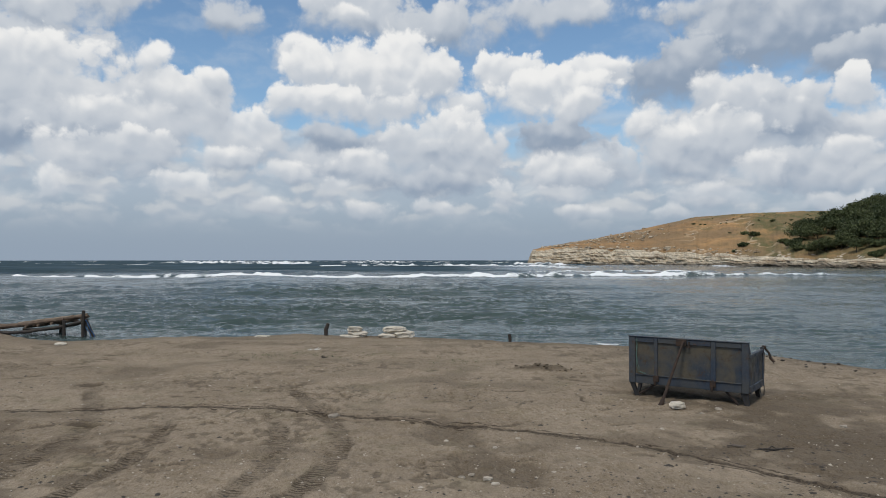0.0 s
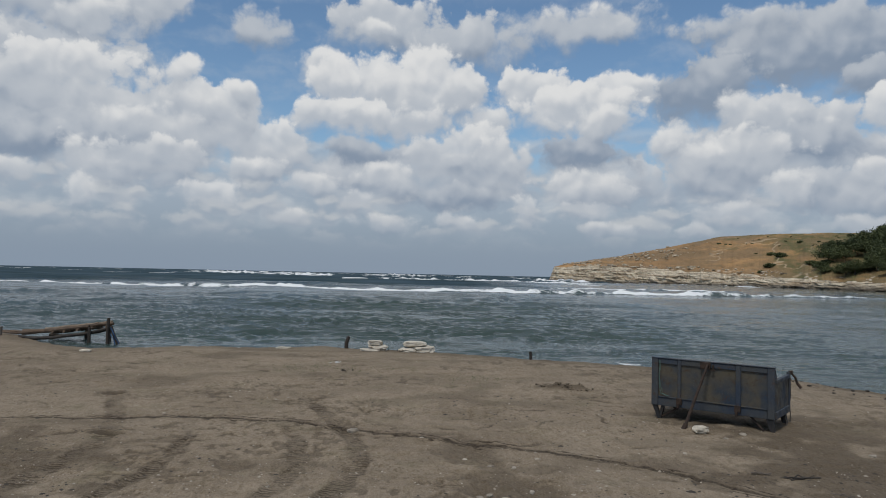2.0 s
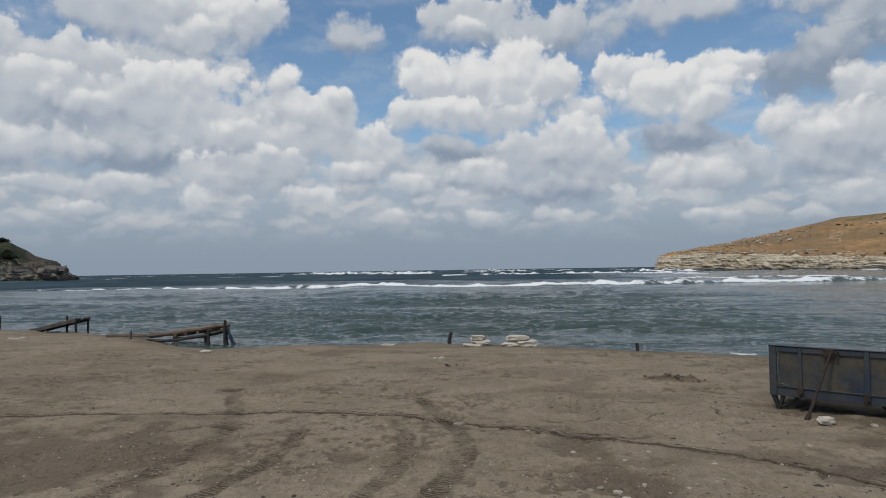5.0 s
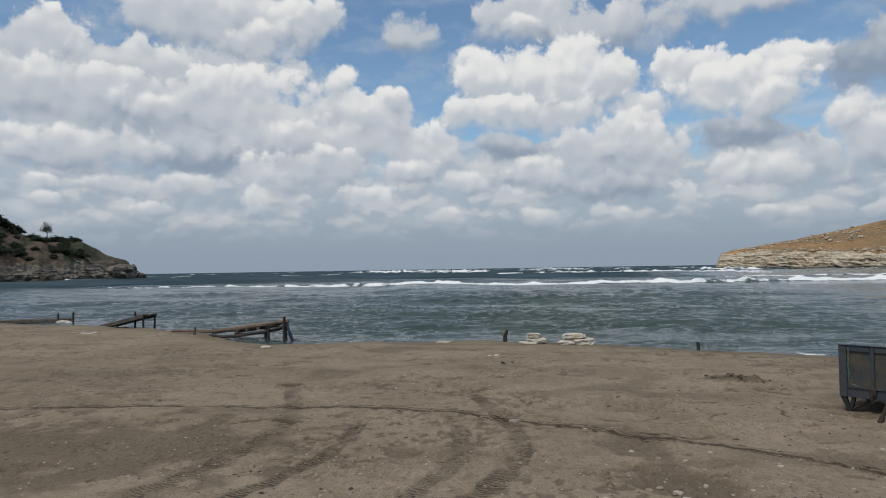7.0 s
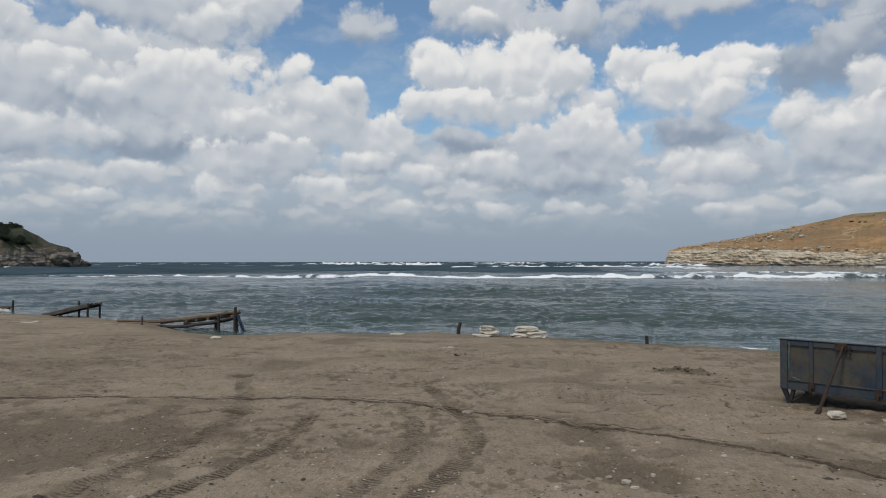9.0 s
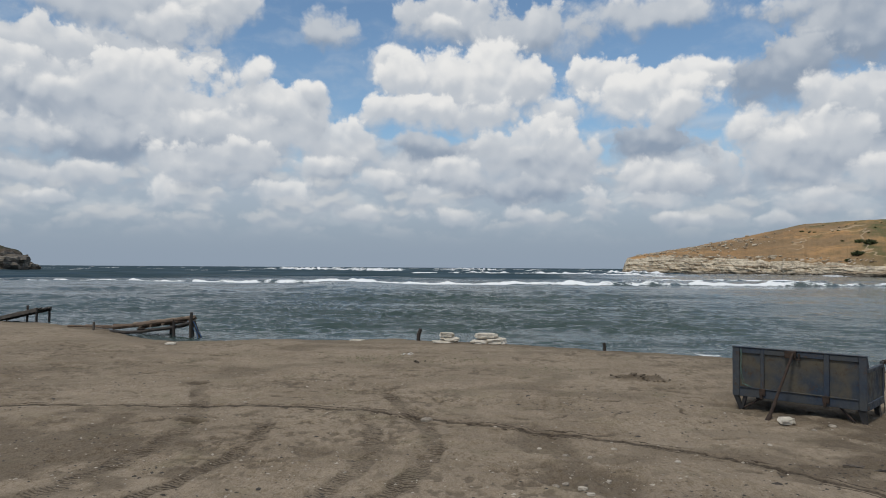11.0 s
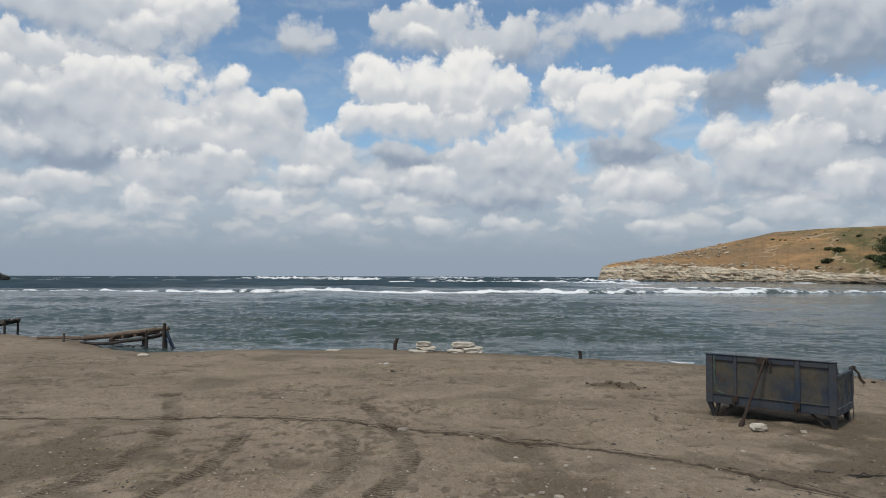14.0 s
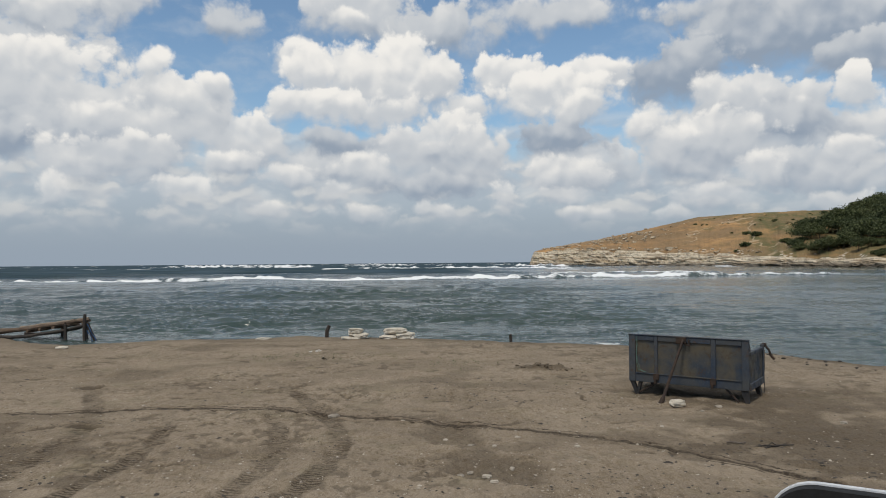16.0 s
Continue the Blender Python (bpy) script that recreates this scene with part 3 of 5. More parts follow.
# ---- ground: one sheet of sand, sloping under the sea ----
SEA = -0.12
SHORE = [(-400, 190), (-150, 95), (-60, 44), (-36, 30), (-28, 26.7), (-22.9, 25.4), (-18.4, 24.5), (-16.9, 23.9), (-14.9, 22.6), (-12.7, 20.55), (-11.5, 19.8), (-10.5, 19.15), (-9.3, 19.3), (-8.4, 19.7), (-5.9, 20.9), (-4.2, 21.0),
         (-1, 20.3), (2, 19.1), (4.5, 18.3), (7.2, 17.2), (8.8, 14.3), (11, 12.6), (16, 11.5), (40, 9), (120, 10), (300, 60)]
shore_x, shore_y = np.array(SHORE, float).T
RUT = [(-11.5, 9.1), (-9.31, 9.67), (-7.62, 10.14), (-5.82, 10.48), (-4.03, 10.82), (-2.6, 10.66), (-1.63, 10.38), (-0.3, 9.9), (0.92, 9.36), (2.14, 8.74), (2.66, 8.38), (3.05, 8.0), (3.39, 7.62), (3.82, 7.14), (4.4, 6.5), (5.1, 5.7)]
TRACKS = [(0.17, [(-7.2, 13.4), (-6.4, 12.9), (-5.82, 11.88), (-4.96, 10.03), (-4.64, 8.96), (-4.55, 7.54), (-4.6, 6.28), (-4.8, 5.0)]),
          (0.12, [(-4.3, 11.3), (-4.17, 10.94), (-3.69, 9.63), (-3.48, 8.51), (-3.48, 7.36), (-3.68, 6.4), (-4.0, 5.4)]),
          (0.15, [(-2.85, 11.1), (-2.72, 10.78), (-2.24, 9.66), (-1.93, 8.47), (-1.9, 7.51), (-2.03, 6.68), (-2.3, 5.6)]),
          (0.15, [(-3.4, 13.6), (-2.59, 12.3), (-1.9, 10.68), (-1.44, 9.61), (-1.22, 8.32), (-1.27, 7.4), (-1.38, 6.78), (-1.6, 5.6)]),
          (0.14, [(0.55, 7.6), (0.86, 7.1), (1.0, 6.7), (1.0, 6.2)])]

# short scrapes and furrows: half width, line
SCRATCHES = [(0.035, [(0.88, 11.93), (1.32, 12.12), (1.66, 12.46)]), (0.03, [(1.12, 10.76), (1.35, 11.15), (1.56, 11.44)]), (0.04, [(2.23, 11.85), (2.25, 11.33), (2.44, 11.11), (2.76, 11.31)]),
             (0.035, [(2.03, 13.34), (2.33, 13.5), (2.63, 13.81)]), (0.025, [(1.62, 11.95), (1.93, 12.03)]), (0.03, [(0.18, 10.43), (0.38, 10.74), (0.6, 11.3)]),
             (0.10, [(-2.57, 7.78), (-2.48, 8.14), (-2.37, 8.45), (-2.21, 8.7)])]


def make_scuffs(count, seed):
    """Short kicked and dragged marks: place, direction, length, half width."""
    rnd = random.Random(seed)
    out = []
    while len(out) < count:
        y = rnd.uniform(7.5, 19.5)
        x = rnd.uniform(-0.95 * y, 0.58 * y)
        if y < np.interp(x, shore_x, shore_y) - 1.2:
            a = radians(rnd.gauss(8, 28))
            out.append((x, y, math.cos(a), math.sin(a), rnd.uniform(0.15, 0.65), rnd.uniform(0.025, 0.085) * (0.6 + y / 22)))
    return out


SCUFFS = make_scuffs(170, 77)


def shore_out(x, y):
    """Metres beyond the line of the shore, with its ragged edge."""
    return y - np.interp(x, shore_x, shore_y) + 0.35 * fbm(x * 0.35, y * 0.1, 3, 5) + 0.16 * fbm(x * 1.7, y * 1.1, 3, 6)


def ground_shape(x, y):
    """Height of the sand and its mask of damp and painted shade."""
    out = shore_out(x, y)
    z = 0.035 * fbm(x * 0.22, y * 0.3, 3, 1) * ease(-out, -0.5, 3.0)
    z = z - 0.03 * np.maximum(out + 0.9, 0) - 0.30 * np.clip(out - 0.75, 0, 0.5) - 0.08 * np.maximum(out - 1.25, 0)
    z = np.maximum(z, -4.0) + 1.5 * ease(-y, 30, 400)
    damp_shade = 0.30 * ease(out, -0.8, 0.4) + 0.5 * ease(out, 0.62, 0.85) + 0.35 * ease(fbm(x * 0.5 + 3, y * 0.7, 3, 9), 0.45, 1.0)
    near = (np.abs(x) < 40) & (y > 2) & (y < 40)
    xs, ys = x[near], y[near]
    dz = 0.014 * fbm(xs * 1.6, ys * 1.6, 3, 21) + 0.007 * fbm(xs * 7, ys * 7, 3, 31, 0.6)
    busy = ease(fbm(xs * 0.5, ys * 0.8, 3, 95), -0.25, 0.55)
    pits = ease(fbm(xs * 5.0, ys * 3.6, 3, 43, 0.6), 0.45, 0.85) * (0.25 + 0.75 * busy)
    dz += 0.012 * np.maximum(fbm(xs * 2.2, ys * 3.1, 3, 41) - 0.35, 0) - 0.018 * pits
    # Pits get their shade in the colour as well as in the relief.
    wet_shade = 0.5 * pits
    tread = np.zeros((3,) + xs.shape)
    for half, line in TRACKS:
        d, s = along(xs, ys, line)
        worn = 0.5 + 0.5 * np.clip(fbm(s * 1.4, d * 2 + half * 50, 3, 61) + 0.5, 0, 1)
        worn = worn * ease(s, 0.0, 2.2)
        edge = ease(np.abs(d) + 0.06 * fbm(s * 4, d * 8, 3, 65), half * 1.0, half * 0.6)
        dz += worn * (edge * -0.009 + 0.005 * np.exp(-((np.abs(d) - half * 1.25) / 0.05) ** 2))
        side = np.exp(-((np.abs(d) - half * 0.8) / 0.025) ** 2)
        wet_shade = np.maximum(wet_shade, worn * (edge * 0.33 + 0.18 * side))
        press = worn * edge
        best = press > tread[0]
        tread = np.where(best, np.stack([press, s, d]), tread)
    for half, line in SCRATCHES:
        d, s = along(xs, ys, line)
        mark = ease(np.abs(d + 0.03 * fbm(s * 4, s * 0, 2, 77)), half, half * 0.4) * np.clip(0.7 + 0.6 * fbm(s * 2.5, d * 4, 2, 78), 0, 1)
        dz += -0.010 * mark + 0.006 * np.exp(-((d - half * 1.5) / half) ** 2) * ease(-np.abs(d), -half * 4, 0)
        wet_shade = np.maximum(wet_shade, (0.85 if half < 0.08 else 0.5) * mark)
    # Each scuff is also darkened in the colour, for its furrow's shade.
    for px, py, cx, cy, long, half in SCUFFS:
        m = (np.abs(xs - px) < long + 0.3) & (np.abs(ys - py) < long + 0.3)
        if m.any():
            s, d = (xs[m] - px) * cx + (ys[m] - py) * cy, (ys[m] - py) * cx - (xs[m] - px) * cy
            d = d + 0.04 * fbm(s * 5 + px, d * 3, 2, 79)
            ends = ease(-np.abs(s), -long, -long * 0.5)
            mark = ends * ease(-np.abs(d), -half, -half * 0.4) * np.clip(0.75 + 0.6 * fbm(xs[m] * 9, ys[m] * 6, 2, 78), 0, 1)
            dz[m] += -0.014 * mark + 0.012 * ends * np.exp(-((d - half * 1.3) / (0.5 * half)) ** 2)
            wet_shade[m] = np.maximum(wet_shade[m], 0.62 * mark)
    # The rut is kept shallow; its wall's shade is painted as a dark mask.
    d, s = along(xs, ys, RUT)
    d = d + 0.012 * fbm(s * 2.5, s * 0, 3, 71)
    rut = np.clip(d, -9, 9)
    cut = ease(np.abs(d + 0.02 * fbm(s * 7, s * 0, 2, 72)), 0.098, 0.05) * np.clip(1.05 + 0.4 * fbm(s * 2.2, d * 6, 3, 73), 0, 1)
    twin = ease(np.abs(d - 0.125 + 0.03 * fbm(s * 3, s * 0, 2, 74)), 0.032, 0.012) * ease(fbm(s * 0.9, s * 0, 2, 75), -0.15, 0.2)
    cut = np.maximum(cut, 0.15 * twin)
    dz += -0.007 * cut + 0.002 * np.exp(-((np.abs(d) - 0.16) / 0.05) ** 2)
    wet_shade = np.maximum(wet_shade, 0.60 * cut)
    # Damp spots; broad ones without depth put the view's corner falloff into the colour.
    for px, py, rx, ry, depth, darkening in ((1.95, 14.62, 0.55, 0.30, -0.06, 0.62), (4.7, 10.0, 1.0, 0.40, 0.02, 0.6), (0.1, 9.1, 0.5, 0.9, 0.025, 0.45), (0.5, 7.6, 0.55, 0.9, 0.03, 0.5),
                                            (0.2, 11.6, 0.9, 0.9, 0.015, 0.25), (-4.75, 9.55, 0.34, 0.16, 0.03, 0.75), (-2.6, 8.2, 0.3, 0.28, 0.02, 0.4), (-6.35, 12.75, 0.3, 0.22, 0.03, 0.7),
                                            # The first patch here darkens the sand under the box.
                                            (3.9, 11.9, 1.3, 0.8, 0.03, 0.45), (-4.6, 7.4, 0.5, 0.5, 0.0, 0.35), (4.0, 6.9, 0.5, 0.3, 0.02, 0.4), (2.9, 10.0, 0.9, 0.5, 0.0, 0.25), (-6.6, 7.6, 2.8, 2.3, 0.0, 0.48), (4.9, 8.6, 1.9, 2.4, 0.0, 0.58), (5.4, 11.2, 1.9, 1.4, 0.0, 0.50), (-11.5, 13.0, 3.5, 4.0, 0.0, 0.22)):
        q = np.hypot((xs - px) / rx, (ys - py) / ry) + 0.45 * fbm(xs * 2.4, ys * 2.4, 3, 81)
        dz += -depth * ease(q, 1.0, 0.3) * (1 + 0.6 * fbm(xs * 9, ys * 9, 2, 83)) + 0.5 * max(depth, 0) * np.exp(-((q - 1.1) / 0.2) ** 2)
        wet_shade = np.maximum(wet_shade, darkening * ease(q, 1.15, 0.55))
    # Blots colour in weed scraps and the shade of small ridges.
    blots = ease(fbm(xs * 6.0, ys * 4.2, 4, 91, 0.65), 0.45, 0.75) * (0.10 + 0.42 * busy)
    fade = ease(-out[near], -0.2, 1.2)
    z[near] += dz * (0.3 + 0.7 * fade)
    damp_shade[near] = np.maximum(np.maximum(damp_shade[near], wet_shade), blots)
    marks = np.zeros((4,) + x.shape)
    marks[3] = 9.0
    marks[:3, near] = tread
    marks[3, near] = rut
    return z, np.clip(damp_shade, 0, 1), marks


def ring_grid(fine_from, fine_to, step, coarse, radii):
    turns = np.concatenate([np.arange(fine_from, fine_to, step), np.arange(fine_to, fine_from + 360, coarse)])
    t, r = np.radians(turns)[None, :], np.asarray(radii)[:, None]
    return r * np.sin(t), r * np.cos(t), len(turns)


radii = np.concatenate([[0.05], np.linspace(0.8, 4.6, 10), np.geomspace(4.75, 13, 420), np.geomspace(13.05, 27, 130), np.geomspace(27.2, 50, 70), np.geomspace(52, 4800, 36)])
gx, gy, cols = ring_grid(-50.0, 38.0, 0.13, 3.0, radii)
gz, damp_shade, marks = ground_shape(gx, gy)
ground = sheet("ground", np.stack([gx, gy, gz], -1).reshape(-1, 3), grid_faces(len(radii), cols, True)[:, ::-1], SAND, None, [("damp_shade", damp_shade), ("tread", marks[0]), ("rolled", marks[1]), ("across", marks[2]), ("rut", marks[3])])
tagged(ground, "brown beach sand with tyre tracks, ruts, moist patches and painted shade", "sand beach", kind="structure")


def ground_at(x, y):
    return float(ground_shape(np.array([[x]], float), np.array([[y]], float))[0][0, 0])


# ---- sea: one sheet of waves out to the horizon ----
def sea_shape(x, y):
    r = np.hypot(x, y)
    gap = np.clip(r * r / 9000.0, 0.05, 60)  # waves shorter than this are left to the fine relief
    offing = ease(y, 25, 150)
    bx, by = x + 1.2 * fbm(x * 0.12, y * 0.12, 3, 7), y + 1.5 * fbm(x * 0.10, y * 0.14, 3, 8)
    z = np.zeros(x.shape)
    for n, (length, height, turn) in enumerate(((0.33, 0.026, 17), (0.45, 0.038, -15), (0.65, 0.052, 13), (0.95, 0.060, -11), (1.45, 0.062, 9), (2.1, 0.052, -13), (3.4, 0.048, 6), (6.0, 0.06, 11), (11.0, 0.10, -4), (22.0, 0.20, 3), (45.0, 0.25, -3))):
        c, s = math.cos(radians(turn)), math.sin(radians(turn))
        q = 2 * np.pi * (bx * s + by * c) / length + 5.0 * rough(x / length * 0.42, y / length * 0.26, 200 + n)
        crest = 0.5 * (np.sin(q) + 1)
        size = np.clip(0.85 + 0.9 * fbm(x / length * 0.22, y / length * 0.3, 2, 300 + n), 0.15, 1.8)
        sharp = 2.1
        z += height * (0.80 + 0.7 * offing) * size * (crest ** sharp - 0.3) * ease(length / gap, 0.8, 2.5)
    calm = ease(shore_out(x, y), 0.2, 7.0)
    z *= (0.30 + 0.70 * calm) * (1.2 - 0.85 * ease(x - 0.12 * y, -8, 14))
    z *= 1 - 0.5 * np.exp(-((y - 86) / 11) ** 2)
    foam = np.zeros(x.shape)
    # long breakers, one behind the other
    for where, tall, left, right, wide, seed in ((101, 0.46, -95, 88, 3.8, 1), (137, 0.22, 0, 130, 5, 2), (170, 0.45, -80, 40, 7, 8), (230, 0.75, -60, 75, 16, 3), (330, 1.2, 10, 78, 30, 4), (270, 0.6, 45, 190, 16, 5), (420, 1.1, -190, 60, 26, 6), (650, 1.5, -420, 120, 30, 7)):
        line = where + (2.5 if seed == 1 else 5) * fbm(x * 0.02, x * 0 + seed, 3, 400 + seed) + 0.02 * x + 0.15 * wide * fbm(x * 0.2, x * 0 + seed, 3, 440 + seed)
        q = y - line
        ends = ease(x, left, left + 30) * ease(-x, -right, -right + (62 if seed == 1 else 30))
        lively = np.clip((1.45 if seed == 1 else 0.36 if seed > 5 else 0.72) + (0.45 if seed == 1 else 0.75) * fbm(x * (0.03 if seed < 3 else 0.018), x * 0 + 3 * seed, 3, 420 + seed), 0, 1) ** (0.7 if seed == 1 else 1.4)
        ragged = np.clip(0.9 + 0.55 * fbm(x * 0.5, x * 0 + seed, 3, 480 + seed), 0.6, 1.5)
        z += tall * ragged * ends * (0.35 + 0.65 * lively) * np.exp(-np.where(q < 0, (q / (0.14 * wide)) ** 2, (q / (0.5 * wide)) ** 2))
        foam = np.maximum(foam, 0.95 * ends * lively * np.clip(0.90 + 0.50 * fbm(x * 0.35, y * 0.3, 3, 460 + seed), 0, 1) * np.where(q < 0, ease(q, -(0.36 if seed == 1 else 0.28) * wide, -(0.14 if seed == 1 else 0.1) * wide), ease(-q, -0.75 * wide, 0.1 * wide)))
    # scattered white caps on the open sea
    caps = ease(fbm(x * 0.05, y * 0.022, 4, 500, 0.6), 0.80, 1.15) * ease(y, 140, 260)
    foam = np.maximum(foam, 0.8 * caps)
    # white water round the two headlands and the wash on the sand
    turn = np.degrees(np.arctan2(x, y))
    foam = np.maximum(foam, 0.85 * ease(turn, 5.6, 6.8) * ease(-turn, -40, -9) * np.exp(-((r - np.interp(turn, RIGHT_TURN, RIGHT_NEAR) + 8) / 14) ** 2) * np.clip(0.75 + fbm(turn * 1.7, r * 0.0, 3, 520), 0, 1))
    foam = np.maximum(foam, 0.80 * ease(-turn, 36.0, 37.5) * np.exp(-((r - np.interp(turn, LEFT_TURN, LEFT_NEAR) + 5) / 6) ** 2) * np.clip(0.45 + fbm(turn * 1.7, r * 0.0, 3, 530), 0, 1))
    wash = shore_out(x, y)
    foam = np.maximum(foam, 0.55 * np.exp(-((wash - 1.2) / 0.45) ** 2) * np.clip(0.1 + 1.3 * fbm(x * 0.45, y * 0.2, 3, 540), 0, 1))
    foam = np.maximum(foam, 0.5 * np.exp(-((x - 4.4) / 1.0) ** 2 - ((wash - 1.5) / 0.4) ** 2))
    shallow = ease(wash, 0.6, 1.6)
    lee = ease(turn, 0, 14) * ease(-r, -330, -230)
    # The last value grows with distance, less in the lee, more at left.
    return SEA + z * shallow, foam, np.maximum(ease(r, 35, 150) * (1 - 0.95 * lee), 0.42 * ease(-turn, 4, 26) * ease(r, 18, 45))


RIGHT_TURN, RIGHT_NEAR = [6.6, 12, 20, 28, 34, 45, 60], [345, 335, 300, 250, 215, 150, 110]
LEFT_TURN, LEFT_NEAR = [-62, -50, -46.6, -42, -39, -36.7], [150, 225, 262, 300, 330, 385]
radii = np.concatenate([np.geomspace(12.5, 15, 12), np.geomspace(15.05, 60, 420), np.geomspace(60.3, 200, 220), np.geomspace(202, 800, 90), np.geomspace(830, 4900, 14)])
turns = np.radians(np.concatenate([np.arange(-85, -49, 2.0), np.arange(-49, 36, 0.105), np.arange(36, 80, 2.0)]))
wx, wy = radii[:, None] * np.sin(turns)[None, :], radii[:, None] * np.cos(turns)[None, :]
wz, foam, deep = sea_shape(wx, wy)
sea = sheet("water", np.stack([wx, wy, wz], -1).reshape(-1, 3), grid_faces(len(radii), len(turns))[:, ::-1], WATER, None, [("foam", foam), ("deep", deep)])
tagged(sea, "choppy grey-green sea with white breakers in a bay", "sea", kind="structure")


# ---- headlands ----
def headland(name, label, turns, near, ridge_turn, ridge_up, cliff_turn, cliff_high, tip, width, cliff_mat, hill_mat, seed, step):
    """A rocky point: a stepped cliff over the water and a hillside behind it, as a strip of land from the tip along the bay."""
    base = empty(name, pose(0, 0, 0), label, "headland", kind="structure")
    t = np.arange(min(turns), max(turns), step)
    waterline = np.interp(t, turns, near) + 2.2 * fbm(t * 1.3, t * 0, 4, seed)
    ridge = waterline + width * (0.35 + 0.65 * np.clip(np.abs(t - tip) / 9, 0, 1))
    top = np.maximum(2.2 + ridge * np.tan(np.radians(np.interp(t, ridge_turn, ridge_up))), 0.5)
    high = np.interp(t, cliff_turn, cliff_high) * (1 + 0.12 * fbm(t * 2.1, t * 0, 3, seed + 3))
    high = np.minimum(high, top * 0.97)
    even = np.minimum(np.interp(t, cliff_turn, cliff_high), top * 0.97)
    end = ease(np.abs(t - tip), 0.02, 0.6) ** 0.7

    def shape(f, cliff):
        f = f[:, None]
        if cliff:
            run = 9.0
            d = f * run
            raw = f ** 0.85 + 0.05 * fbm(t[None, :] * 0.9 + f * 0, f * 2.0 + t[None, :] * 0.2, 3, seed + 5)
            dip = 0.40 * t[None, :] + 0.5 * fbm(t[None, :] * 0.35, f * 0 + t[None, :] * 0, 2, seed + 6)
            steps = raw * 16 + dip
            bed = np.floor(steps)
            led = (bed + ease(steps - bed, 0.35, 0.60) - dip) / 16
            h = np.clip(0.35 * raw + 0.65 * led, -0.1, 1.05) * high[None, :] - 0.9 * (1 - f)
            h = np.where(f > 0.999, high[None, :], h)
            proud = 1.0 * rough(bed * 3.7 + 0.5, t[None, :] * 1.5 + bed * 9.1, seed + 8)
            broken = 1.1 * fbm(t[None, :] * 3.2 + f * 2, f * 4 + t[None, :], 3, seed + 9)
            reach = waterline[None, :] + d + (proud + broken) * (1 - f ** 3)
        else:
            d = 9.0 + f * (ridge - waterline - 9.0)[None, :] * 1.0
            g = np.clip(f, 0, 1)
            up = 1 - (1 - g) ** 1.35
            edge = ease(f, 0.0, 0.15)
            low = high[None, :] * (1 - edge) + even[None, :] * edge
            h = low + (top[None, :] - low) * up * np.where(f <= 1, 1, 1 - 0.12 * (f - 1) ** 2)
            reach = waterline[None, :] + d
            h = h + (0.5 * fbm(t[None, :] * 1.1, d * 0.06, 4, seed + 11) + 0.10 * fbm(t[None, :] * 5, d * 0.3, 3, seed + 12)) * ease(f, 0.0, 0.2) * np.where(f > 0.85, 0.3, 1)
        h = (h + 1.5) * end[None, :] - 1.5
        a = np.radians(t)[None, :] + 0 * reach
        return reach * np.sin(a), reach * np.cos(a), h, d

    for label_, f, m in (("cliff", np.linspace(0, 1, 46), cliff_mat), ("hillside", np.concatenate([np.linspace(0, 1, 60), np.linspace(1.1, 2.4, 8)]), hill_mat)):
        x, y, z, d = shape(f, label_ == "cliff")
        tt = t[None, :] + 0 * x
        if seed == 1000:
            green = ease(tt + 6.0 * f[:, None] + 3.0 * fbm(tt * 0.6, d * 0.05, 3, 7), 22.5, 26.5) * (0.55 + 0.45 * ease(fbm(tt * 1.5, d * 0.08, 3, 9), -0.1, 0.3))
            trail = ease(tt, 17.0, 20.0) * ease(-tt, -27.0, -24.0)
            stony = ease(-np.abs(tt - 12.5), -4.5, -1.5) * ease(f[:, None] + 0 * x, 0.35, 0.6) * ease(fbm(tt * 0.9, d * 0.07, 3, 77), -0.1, 0.5)
            stony = np.maximum(stony, 0.9 * ease(-(f[:, None] + 0 * x), -0.10, -0.02) * ease(fbm(tt * 2, d * 0.1, 3, 78), -0.2, 0.3))
        else:
            trail = 0 * tt
            green = ease(fbm(tt * 0.7, d * 0.05, 3, 17), 0.0, 0.5)
            stony = 0.35 * ease(fbm(tt * 0.9, d * 0.09, 3, 79), 0.3, 0.7)
        sheet(label_, np.stack([x, y, z], -1).reshape(-1, 3), grid_faces(len(f), len(t))[:, ::-1], m, base, [("green", green), ("stony", stony), ("trail", trail)])

    def spot(turn, depth):
        """A place on the hillside: depth 0 at the cliff's edge, 1 on the ridge."""
        k = np.argmin(np.abs(t - turn))
        x, y, z, d = shape(np.array([depth]), False)
        return x[0, k], y[0, k], z[0, k]

    return base, spot


right_land, right_spot = headland("headland", "sunlit headland of dry grass over pale layered cliffs", RIGHT_TURN, RIGHT_NEAR,
                                  [6.6, 6.9, 9.76, 12.4, 15.4, 19.56, 23.1, 26.9, 29.7, 34, 45, 60], [0.7, 0.78, 1.33, 1.76, 2.35, 3.27, 3.45, 3.50, 3.5, 3.6, 3.8, 4],
                                  [6.6, 9, 12.4, 19, 24, 28, 34, 60], [6.2, 7.4, 7.2, 5.2, 3.6, 2.6, 2.4, 2], 6.62, 110, CLIFF_PALE, HILL_DRY, 1000, 0.05)
